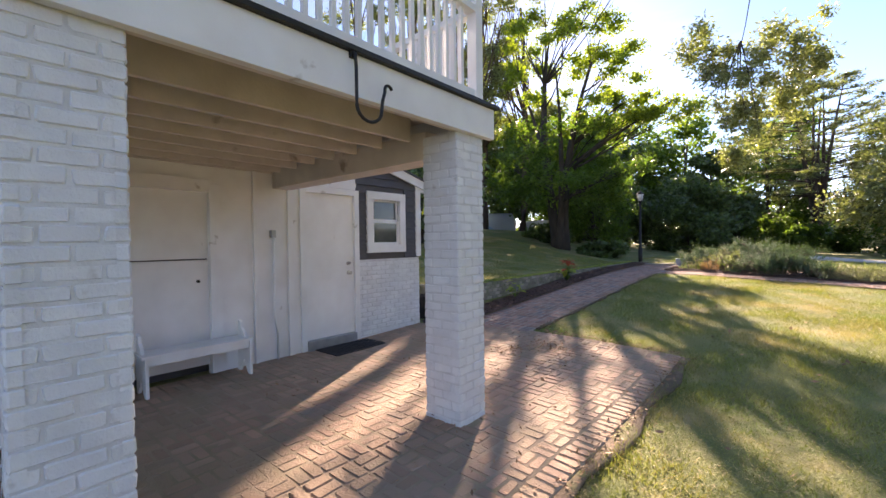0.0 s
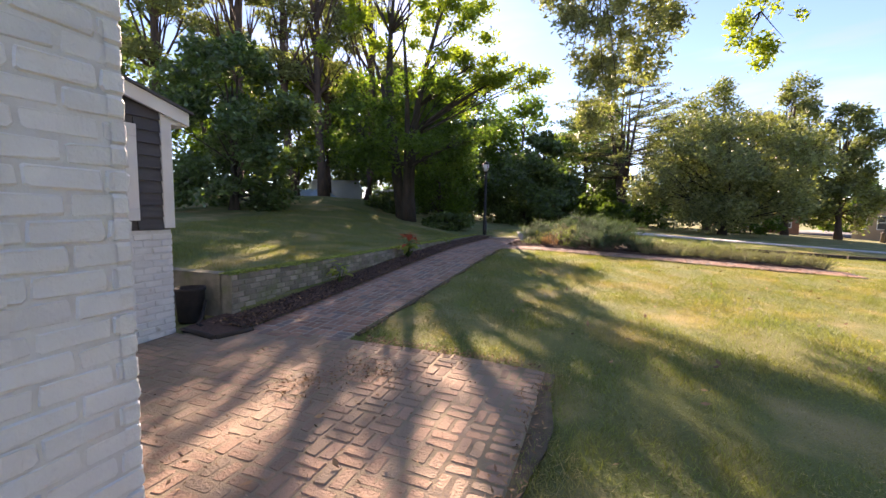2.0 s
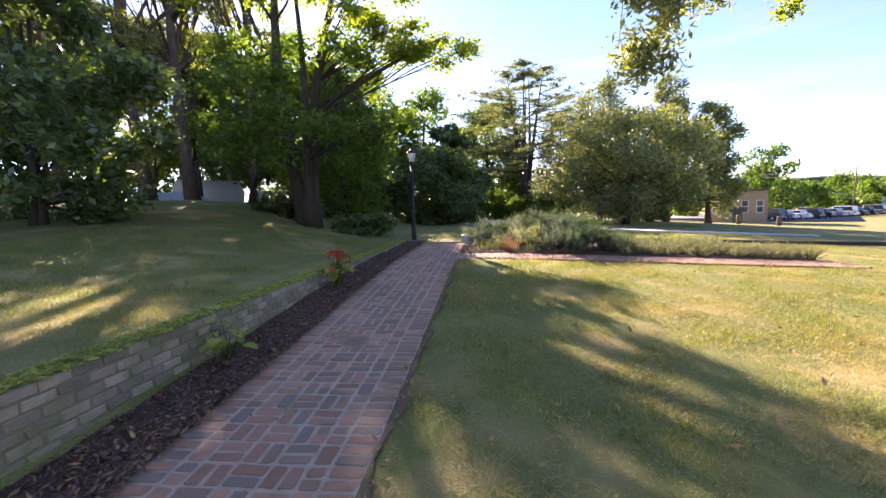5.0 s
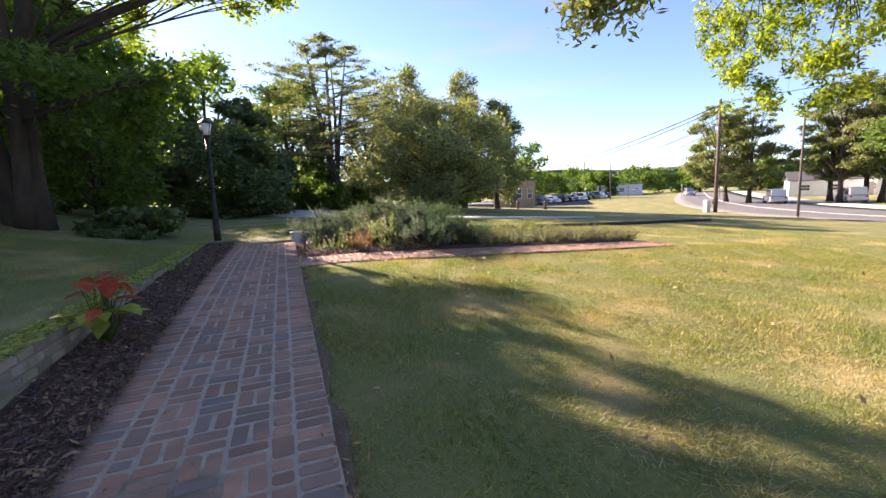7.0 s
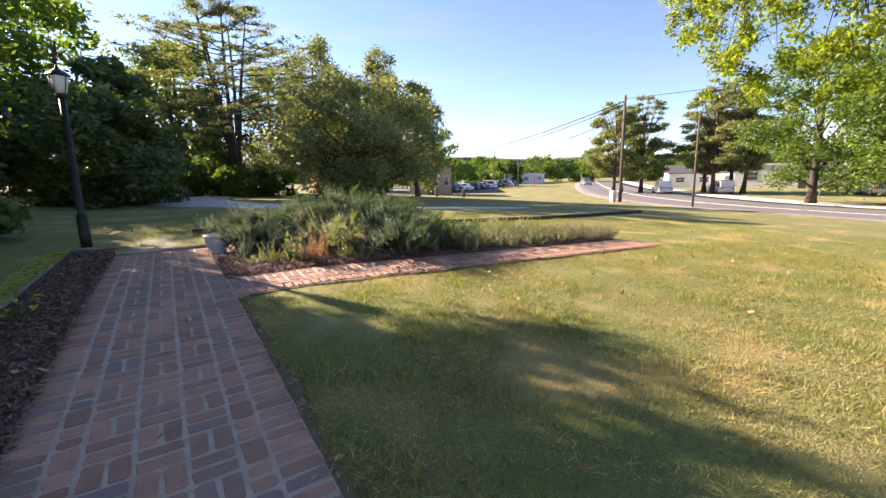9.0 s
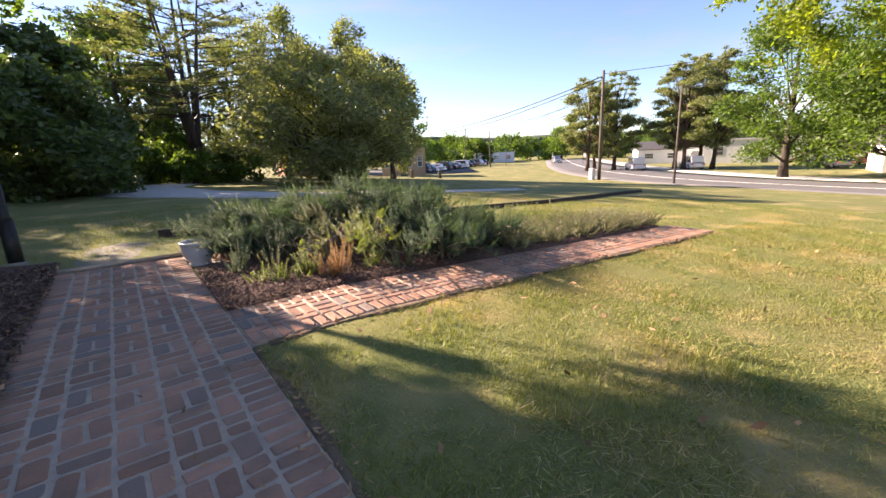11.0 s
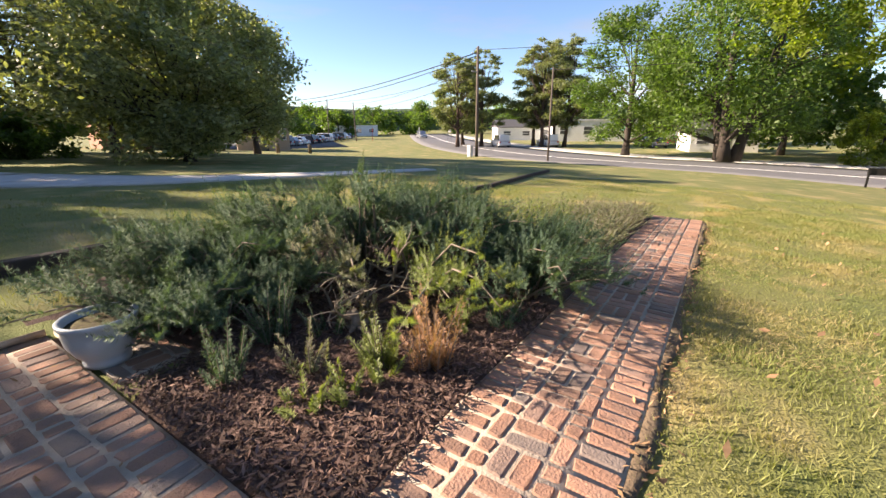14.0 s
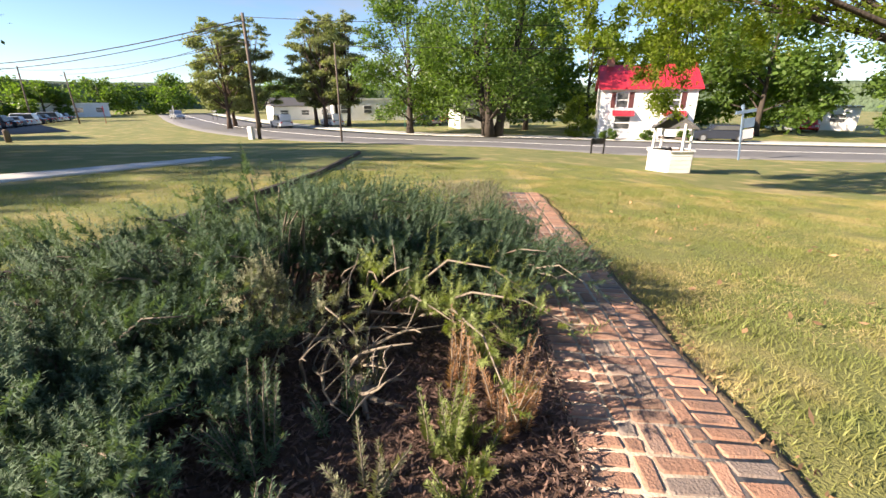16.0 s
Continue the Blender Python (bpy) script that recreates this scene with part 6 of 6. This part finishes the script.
# ---- vehicles ----
def vehicle(name, label, x, y, turn, paint, kind="car"):
    z = ground(x, y) + 0.06
    t = thing(name, (x, y, z), label, "car")
    m = pose(x, y, z, 0, 0, turn)
    suv = kind == "suv"
    hh = 1.75 if suv else 1.42
    L = 4.6
    bm = bmesh.new()
    prism(bm, [(-L / 2, 0.35), (-L / 2 + 0.08, 0.8), (-L / 2 + 0.5, 0.92), (L / 2 - 0.9, 0.98), (L / 2 - 0.1, 0.85), (L / 2, 0.4), (L / 2 - 0.1, 0.25), (-L / 2 + 0.1, 0.25)], "y", -0.88, 0.88)
    bmesh.ops.bevel(bm, geom=list(bm.edges), offset=0.05, segments=1, affect="EDGES")
    bm.transform(m)
    part("body", bm, paint, t)
    bm = bmesh.new()
    back = -L / 2 + (0.12 if suv else 0.7)
    prism(bm, [(back, 0.93), (back + 0.25, hh), (0.6, hh), (L / 2 - 1.25, 0.95)], "y", -0.76, 0.76)
    bmesh.ops.bevel(bm, geom=list(bm.edges), offset=0.05, segments=1, affect="EDGES")
    bm.transform(m)
    part("roof", bm, paint, t)
    for s in (-1, 1):
        bm = bmesh.new()
        prism(bm, [(back + 0.16, 1.0), (back + 0.32, hh - 0.09), (0.5, hh - 0.09), (L / 2 - 1.5, 1.0)], "y", s * 0.755, s * 0.775)
        bm.transform(m)
        part("side_window", bm, DARKGLASS, t)
    for qx in (-1.4, 1.4):
        for s in (-1, 1):
            bm = bmesh.new()
            tube(bm, [tuple(m @ Vector((qx, s * 0.7, 0.33))), tuple(m @ Vector((qx, s * 0.9, 0.33)))], 0.33, 18)
            w = part("wheel", bm, TYRE, t)
            bm = bmesh.new()
            tube(bm, [tuple(m @ Vector((qx, s * 0.88, 0.33))), tuple(m @ Vector((qx, s * 0.915, 0.33)))], 0.2, 14)
            part("rim", bm, GREYMETAL, w)
    for s in (-1, 1):
        bm = bmesh.new()
        box(bm, L / 2 - 0.12, L / 2 + 0.0, s * 0.62 - 0.16, s * 0.62 + 0.16, 0.62, 0.78, 0.02, m)
        part("headlight", bm, LAMPGLASS, t)
        bm = bmesh.new()
        box(bm, -L / 2 + 0.0, -L / 2 + 0.1, s * 0.66 - 0.12, s * 0.66 + 0.12, 0.65, 0.8, 0.02, m)
        part("tail_light", bm, CARRED, t)
    return t


# ---- buildings over the road ----
SHUTTER = material('dark_maroon_paint', (0.1, 0.03, 0.03), (0.08, 0.025, 0.025), rough=0.6, scale=4, bump=0)
def window_in(parent, m, w, h, shutter=None):
    bm = bmesh.new()
    box(bm, -w / 2, w / 2, -0.05, 0.03, 0, h, 0.0, m)
    win = part("window", bm, WHITE_WALL, parent)
    bm = bmesh.new()
    for k in (0, 1):
        box(bm, -w / 2 + 0.08, w / 2 - 0.08, 0.028, 0.04, 0.08 + k * (h / 2 - 0.02), h / 2 - 0.03 + k * (h / 2 - 0.02), 0.0, m)
    part("pane", bm, DARKGLASS, win)
    if shutter:
        for s in (-1, 1):
            bm = bmesh.new()
            box(bm, s * (w / 2 + 0.24) - 0.2, s * (w / 2 + 0.24) + 0.2, -0.01, 0.05, 0, h, 0.0, m)
            part("shutter", bm, shutter, parent)


hx, hy = 38.6, -0.6
hz = -1.62
house = thing("white_house", (hx, hy, hz), "white two-storey house with a bright red metal roof", "house")
hm = pose(hx, hy, hz, 0, 0, 78)      # its front faces the road
W, Dp, EV, RG = 8.2, 7.5, 4.7, 6.7
bm = bmesh.new()
box(bm, -W / 2, W / 2, -Dp, 0, -0.5, EV, 0.0)
prism(bm, [(-Dp, EV), (0, EV), (-Dp / 2, RG)], "x", -W / 2, W / 2)
bm.transform(hm)
part("wall", bm, WHITE_WALL, house)
bm = bmesh.new()
prism(bm, [(0.45, EV - 0.22), (-Dp / 2, RG + 0.02), (-Dp - 0.45, EV - 0.22), (-Dp - 0.45, EV - 0.1), (-Dp / 2, RG + 0.16), (0.45, EV - 0.1)], "x", -W / 2 - 0.3, W / 2 + 0.3)
bm.transform(hm)
roof = part("roof", bm, REDROOF, house, "bright red standing-seam metal roof")
for i in range(24):
    xx = -W / 2 - 0.25 + i * (W + 0.5) / 23
    bm = bmesh.new()
    prism(bm, [(0.45, EV - 0.1), (-Dp / 2, RG + 0.16), (-Dp / 2, RG + 0.2), (0.45, EV - 0.06)], "x", xx - 0.02, xx + 0.02)
    bm.transform(hm)
    part("seam", bm, REDROOF, roof)
bm = bmesh.new()
box(bm, W / 2 - 1.1, W / 2 - 0.4, -Dp / 2 - 0.4, -Dp / 2 + 0.3, RG - 0.4, RG + 0.9, 0.0, hm)
part("chimney", bm, BRICKRED, roof, "orange brick chimney")
for xx in (-2.2, 2.2):
    window_in(house, hm @ pose(xx, 0.0, 2.85), 1.1, 1.4, SHUTTER)
    window_in(house, hm @ pose(xx - 0.2, 0.0, 0.9), 1.5, 1.2)
    bm = bmesh.new()
    prism(bm, [(0.04, 2.65), (0.7, 2.25), (0.7, 2.15), (0.04, 2.3)], "x", xx - 1.15, xx + 0.75)
    bm.transform(hm)
    part("awning", bm, REDROOF, house, "red awning over the window")
bm = bmesh.new()
box(bm, -0.5, 0.5, -0.02, 0.05, 0.0, 2.1, 0.0, hm)
part("door", bm, WHITE_WALL, house)
bm = bmesh.new()
box(bm, -3.6, 3.6, 0.05, 1.4, -0.3, 0.12, 0.0, hm)
part("porch", bm, CONCRETE, house)


def shed_building(name, label, x, y, z, turn, w, d, h, mat, roofmat, windows=3, gable=0.0, doors=0):
    t = thing(name, (x, y, z), label, "building")
    m = pose(x, y, z, 0, 0, turn)
    bm = bmesh.new()
    box(bm, -w / 2, w / 2, -d, 0, -0.8, h, 0.0, m)
    part("wall", bm, mat, t)
    bm = bmesh.new()
    if gable:
        prism(bm, [(0.3, h - 0.05), (-d / 2, h + gable), (-d - 0.3, h - 0.05), (-d - 0.3, h + 0.08), (-d / 2, h + gable + 0.14), (0.3, h + 0.08)], "x", -w / 2 - 0.3, w / 2 + 0.3)
        prism(bm, [(0.0, h), (-d / 2, h + gable), (-d, h)], "x", -w / 2 + 0.02, w / 2 - 0.02)
    else:
        box(bm, -w / 2 - 0.15, w / 2 + 0.15, -d - 0.15, 0.15, h + 0.002, h + 0.22)
    bm.transform(m)
    part("roof", bm, roofmat, t)
    for i in range(windows):
        window_in(t, m @ pose(-w / 2 + (i + 0.5) * w / windows, 0, h * 0.34), min(1.6, w / windows * 0.5), h * 0.38)
    for i in range(doors):
        bm = bmesh.new()
        xx = -w / 2 + (i + 1) * w / (doors + 1)
        box(bm, xx - 0.5, xx + 0.5, -0.02, 0.045, 0, 2.1, 0.0, m)
        part("door", bm, DARKGLASS, t)
    return t


shed_building("brick_building", "tan rendered two-storey building behind the trees", 28.0, 61, -1.3, 150, 6, 6, 4.0, TANSTUCCO, GREYROOF, 4, 0, 1)
shed_building("brick_wing", "orange brick wing behind the broad tree", 15.5, 60, -0.9, 170, 8, 7, 3.0, BRICKRED, GREYROOF, 3, 0, 1)
shed_building("store", "long low white roadside store", 92, 110, -1.6, 150, 16, 10, 3.0, WHITE_WALL, WHITE_WALL, 4, 0, 1)
shed_building("cottage", "small dark roofed cottage beyond the road", 55, 14, -1.6, 108, 7, 6, 2.5, WHITE_WALL, GREYROOF, 3, 1.9, 1)
shed_building("shop", "long low white shop with a pale canopy", 82, 30, -1.6, 112, 26, 10, 3.8, WHITE_WALL, WHITE_WALL, 6, 0, 2)
shed_building("ranch_house", "low grey house behind the pines", 84, 46, -1.6, 125, 20, 8, 2.6, WHITE_WALL, GREYROOF, 5, 1.5, 1)
shed_building("carport", "low pale carport with a red car", 54, -27, -1.6, 70, 8, 5, 2.7, WHITE_WALL, CARSILVER, 2, 0, 0)
for i, (vx, vy, tr, pt, k, nm) in enumerate([(36, -6.2, 75, CARDARK, "car", "dark grey"), (51, -24, 150, CARRED, "suv", "red"), (50, -20.5, 150, CARSILVER, "car", "silver"), (62, 22, 30, CARDARK, "car", "dark"), (66, 24, 30, CARWHITE, "car", "white"), (70, 20, 30, CARRED, "car", "red"), (60, 17, 20, CARDARK, "suv", "dark")]):
    vehicle("parked_car", nm + " car parked among the houses over the road", vx, vy, tr, pt, k)
for i in range(12):
    vehicle("parked_car", ("dark", "silver", "white", "dark blue")[i % 4] + " car in a row on the parking lot", 38 + 3.1 * i, 72 + 1.9 * i, 118, (CARDARK, CARSILVER, CARWHITE, CARDARK)[i % 4], "suv" if i % 3 == 0 else "car")
vehicle("white_van", "white pickup with a cap parked across the road", 54.5, 42, 42, CARWHITE, "suv")
vehicle("white_van", "white pickup with a cap parked across the road", 58, 36, 42, CARWHITE, "suv")
vehicle("approaching_car", "silver car waiting at the far junction", 84, 78, 230, CARSILVER, "suv")

# trailer, tank and tarpaulin beyond the bank
bm = bmesh.new()
tz = ground(-18.2, 35.5)
trailer = thing("box_trailer", (-18.2, 35.5, tz), "white box trailer parked among the trees", "trailer")
box(bm, -19.7, -16.7, 34.5, 36.5, tz + 0.35, tz + 2.1, 0.1)
part("body", bm, CARWHITE, trailer)
for qx in (-18.9, -17.9):
    bm = bmesh.new()
    tube(bm, [(qx, 34.42, tz + 0.33), (qx, 34.62, tz + 0.33)], 0.33, 16)
    part("wheel", bm, TYRE, trailer)
bm = bmesh.new()
tube(bm, [(-16.75, 35.5, tz + 0.45), (-15.7, 35.5, tz + 0.4), (-15.6, 35.5, tz - 0.02)], 0.04, 6)
part("drawbar", bm, BLACK, trailer)
tz = ground(-22, 32)
tank = thing("storage_tank", (-22, 32, tz), "white cylindrical storage tank among the trees", "tank")
bm = bmesh.new()
tube(bm, [(-23.4, 30.6, tz + 1.3), (-23.2, 30.8, tz + 1.3), (-20.4, 33.2, tz + 1.3), (-20.2, 33.4, tz + 1.3)], [0.6, 1.1, 1.1, 0.6], 18)
part("shell", bm, CARWHITE, tank)
for k in (0.2, 0.8):
    bm = bmesh.new()
    qx, qy = -23.2 + 2.8 * k, 30.8 + 2.4 * k
    box(bm, qx - 0.15, qx + 0.15, qy - 0.7, qy + 0.7, tz - 0.2, tz + 0.5, 0.02)
    part("cradle", bm, GREYMETAL, tank)
# a pale blue tarpaulin drawn over a low heap
TARP = material("pale_blue_tarpaulin", (0.4, 0.52, 0.62), (0.32, 0.44, 0.56), rough=0.5, scale=2, bump=0.4, fine=6)
bm = bmesh.new()
cx0, cy0 = -19.5, 25.6
grid = []
for j in range(13):
    row = []
    for i in range(25):
        u, v = i / 24 * 2 - 1, j / 12 * 2 - 1
        hgt = 0.75 * max(0.0, 1 - u ** 4) * max(0.0, 1 - v ** 2) * (0.8 + 0.35 * noise.noise((u * 3, v * 2, 4)))
        qx, qy = cx0 + 1.9 * u, cy0 + 0.9 * v + 0.5 * u
        row.append(bm.verts.new((qx, qy, ground(qx, qy) + 0.01 + hgt)))
    grid.append(row)
for r0, r1 in zip(grid, grid[1:]):
    for i in range(24):
        bm.faces.new((r0[i], r0[i + 1], r1[i + 1], r1[i])).smooth = True
tagged(part("tarpaulin", bm, TARP), "pale blue tarpaulin over a low heap among the pines", "tarpaulin")

# ---- distant wooded hill ----
bm = bmesh.new()
prev = None
for i in range(60):
    a = radians(-60 + 200 * i / 59)
    r = 260
    h = 9 + 5 * noise.noise((i * 0.2, 0, 3)) + 1.2 * noise.noise((i * 1.3, 0, 5))
    cur = [bm.verts.new((r * math.sin(a), r * math.cos(a), -4)), bm.verts.new((r * math.sin(a), r * math.cos(a), h)), bm.verts.new(((r + 80) * math.sin(a), (r + 80) * math.cos(a), h + 4))]
    if prev:
        for k in (0, 1):
            bm.faces.new((prev[k], cur[k], cur[k + 1], prev[k + 1])).smooth = True
    prev = cur
HILL = material("distant_woods", (0.1, 0.14, 0.08), (0.07, 0.11, 0.06), rough=1, scale=0.15, bump=1.0, fine=0.5, bumpdist=3.0)
tagged(part("backdrop", bm, HILL), "distant wooded hill on the horizon", "hill", "", "structure")

# ---- grass blades ----
# posts and signs by the far lawn
for qx, qy in ((26.2, 50.5), (22.6, 50.9)):
    bm = bmesh.new()
    zz = ground(qx, qy)
    lathe(bm, [(0.2, -0.1), (0.19, 0.75), (0.2, 0.78), (0.2, 0.86), (0.1, 0.95)], (qx, qy, zz), 12)
    tagged(part("bollard_post", bm, POLEWOOD), "short stout wooden post at the lawn's edge", "post", "lawn posts")
post_sign("road_sign", "green street sign on a post over the road", 54.6, 24.8, 0.9, 0.7, 3.0, SIGNGREEN, 1, 65)
post_sign("stop_sign", "red stop sign at the far junction", 66.7, 78.7, 0.9, 0.9, 2.8, SIGNRED, 1, 40)
post_sign("road_sign", "pale road sign at the far junction", 72, 70, 1.0, 1.4, 2.8, GREYMETAL, 1, 45)
post_sign("road_sign", "grey back of a road sign at the junction", 78, 66, 2.4, 1.6, 3.2, GREYMETAL, 2, 50)


def blades(n, xr, yr, h, seed, skip, label, mat=None, flat=0.03):
    rg = np.random.default_rng(seed)
    x, y = rg.uniform(*xr, n), rg.uniform(*yr, n)
    keep = ~skip(x, y)
    x, y = x[keep], y[keep]
    n = len(x)
    z = gz(x, y) - 0.015
    P = np.stack([x, y, z], 1)
    ang = rg.uniform(0, 2 * np.pi, n)
    w = np.stack([np.cos(ang), np.sin(ang), np.zeros(n)], 1) * 0.0042
    tuft = 0.55 + 0.9 * (0.5 + 0.5 * np.sin(x * 3.1 + 2 * np.sin(y * 1.7)) * np.sin(y * 2.6 + 1.5 * np.sin(x * 2.3))) ** 1.5
    tip = rg.normal(size=(n, 3)) * np.array([flat, flat, 0]) + np.array([0, 0, 1]) * (h * tuft * rg.uniform(0.4, 1.4, n))[:, None]
    v = np.stack([P - w, P + w, P + tip], 1).reshape(-1, 3)
    ob = mesh_np("grass", v, np.arange(n * 3).reshape(n, 3), mat or GRASSBLADE)
    return tagged(ob, label, "grass", "", "stuff")


def paved(x, y):
    return ((x < PX1 - 0.01) & (x > WALL_X) & (y < 17.5)) | ((x < -1.2 - 0.05 * np.sin(7 * y)) & (y < 6.13 + 0.04 * np.sin(6 * x))) | ((x < 4.62) & (y > 13.84) & (y < 16.6 + 1.2 * (x < 0.4)))


blades(330000, (-3.42, 7.5), (0.8, 13.9), 0.042, 300, paved, "short mown grass blades with dry patches")
def thin(x, y):
    return paved(x, y) | (np.sin(x * 1.9 + 1.3 * np.sin(y * 0.8)) * np.sin(y * 1.4 + x * 0.6) < 0.05 + 0.35 * np.sin(x * 7.0 + y * 5.0))


blades(160000, (-3.35, 7.5), (1.0, 13.8), 0.03, 305, thin, "dry straw-coloured grass in worn patches", STRAW, 0.05)
blades(60000, (4.6, 12), (9, 19), 0.045, 301, paved, "short mown grass blades beyond the herb bed")
blades(90000, (-12, WALL_X - 0.27), (6.6, 18), 0.05, 302, lambda x, y: x > 0, "grass blades on the bank behind the garden wall")
blades(50000, (-6, 8), (17.5, 25), 0.05, 303, paved, "grass blades past the end of the path")

# ---- leaf litter and bits ----
def along_edges(rg, n):
    k = rg.integers(0, 5, n)
    u = rg.random(n)
    off = rg.normal(size=n) * 0.06
    x = np.choose(k, [PX1 + 0.04 + off, PX0 - 0.1 - abs(off) * 2, -3.3 + u * 7.8, -3.2 + u * 1.95, -1.2 + off])
    y = np.choose(k, [6.3 + u * 7.5, 6.3 + u * 10, 13.8 + off, 6.16 + off, 1.0 + u * 5])
    return x, y, gz(x, y) + 0.022


def on_patio(rg, n):
    x, y = rg.uniform(-4.7, -1.3, n), rg.uniform(2.0, 6.0, n)
    m = n // 3
    x[:m], y[:m] = -2.75 + rg.normal(size=m) * 0.22, 5.45 + rg.normal(size=m) * 0.18
    x[m:m + m // 2], y[m:m + m // 2] = -3.1 + rg.normal(size=m // 2) * 0.14, 5.0 + rg.normal(size=m // 2) * 0.12
    return x, y, gz(x, y) + 0.026


def on_lawn(rg, n):
    x, y = rg.uniform(-3.2, 6, n), rg.uniform(3, 13.6, n)
    return x, y, gz(x, y) + 0.03


def on_path(rg, n):
    x, y = rg.uniform(PX0, PX1, n), rg.uniform(6, 17.3, n)
    return x, y, gz(x, y) + 0.026


scatter("leaf_litter", 2600, along_edges, 0.022, DRYLEAF, "dry leaves and straw along the path edges", 310, 0.3, 0.015)
scatter("leaf_litter", 1300, on_patio, 0.017, DRYLEAF, "small heaps of dry leaves on the patio", 311, 0.4, 0.02)
scatter("leaf_litter", 260, on_lawn, 0.035, DRYLEAF, "scattered dry leaves on the lawn", 312, 0.45, 0.03)
scatter("leaf_litter", 240, on_path, 0.02, DRYLEAF, "scattered bits of dry leaf on the path", 313, 0.3, 0.006)
scatter("leaf_litter", 1500, on_strip, 0.03, DRYLEAF, "brown fallen leaves on the mulch by the wall", 314, 0.4, 0.04)

# ---- bricks of the paths ----
lay_pavers(basket(PX0, PX1, 5.9, PEND, True, (0, 1)), path_bed, lambda x, y: 8.9 < y < 12.2)
lay_pavers(basket(-3.41, 4.66, 13.86, 14.68, False, (0, 1)), walk_bed, lambda x, y: x < 0.2)
lay_pavers(basket(-3.375, -2.98, 16.36, 17.4, True, ()), plinth_bed, lambda x, y: True)
lay_pavers(basket(-5.44, -1.2, -1.0, 6.12, True, (1,), lambda x, y: not (x < -4.75 and y > 5.6) and not (-2.6 < x < -2.18 and (2.71 < y < 3.11 or 0.08 < y < 0.5))), patio_bed, lambda x, y: y > 3.6 and x > -4.4, mats=(PATIO_BRICK, PATIO_BRICK_STUFF), proud=0.0195)
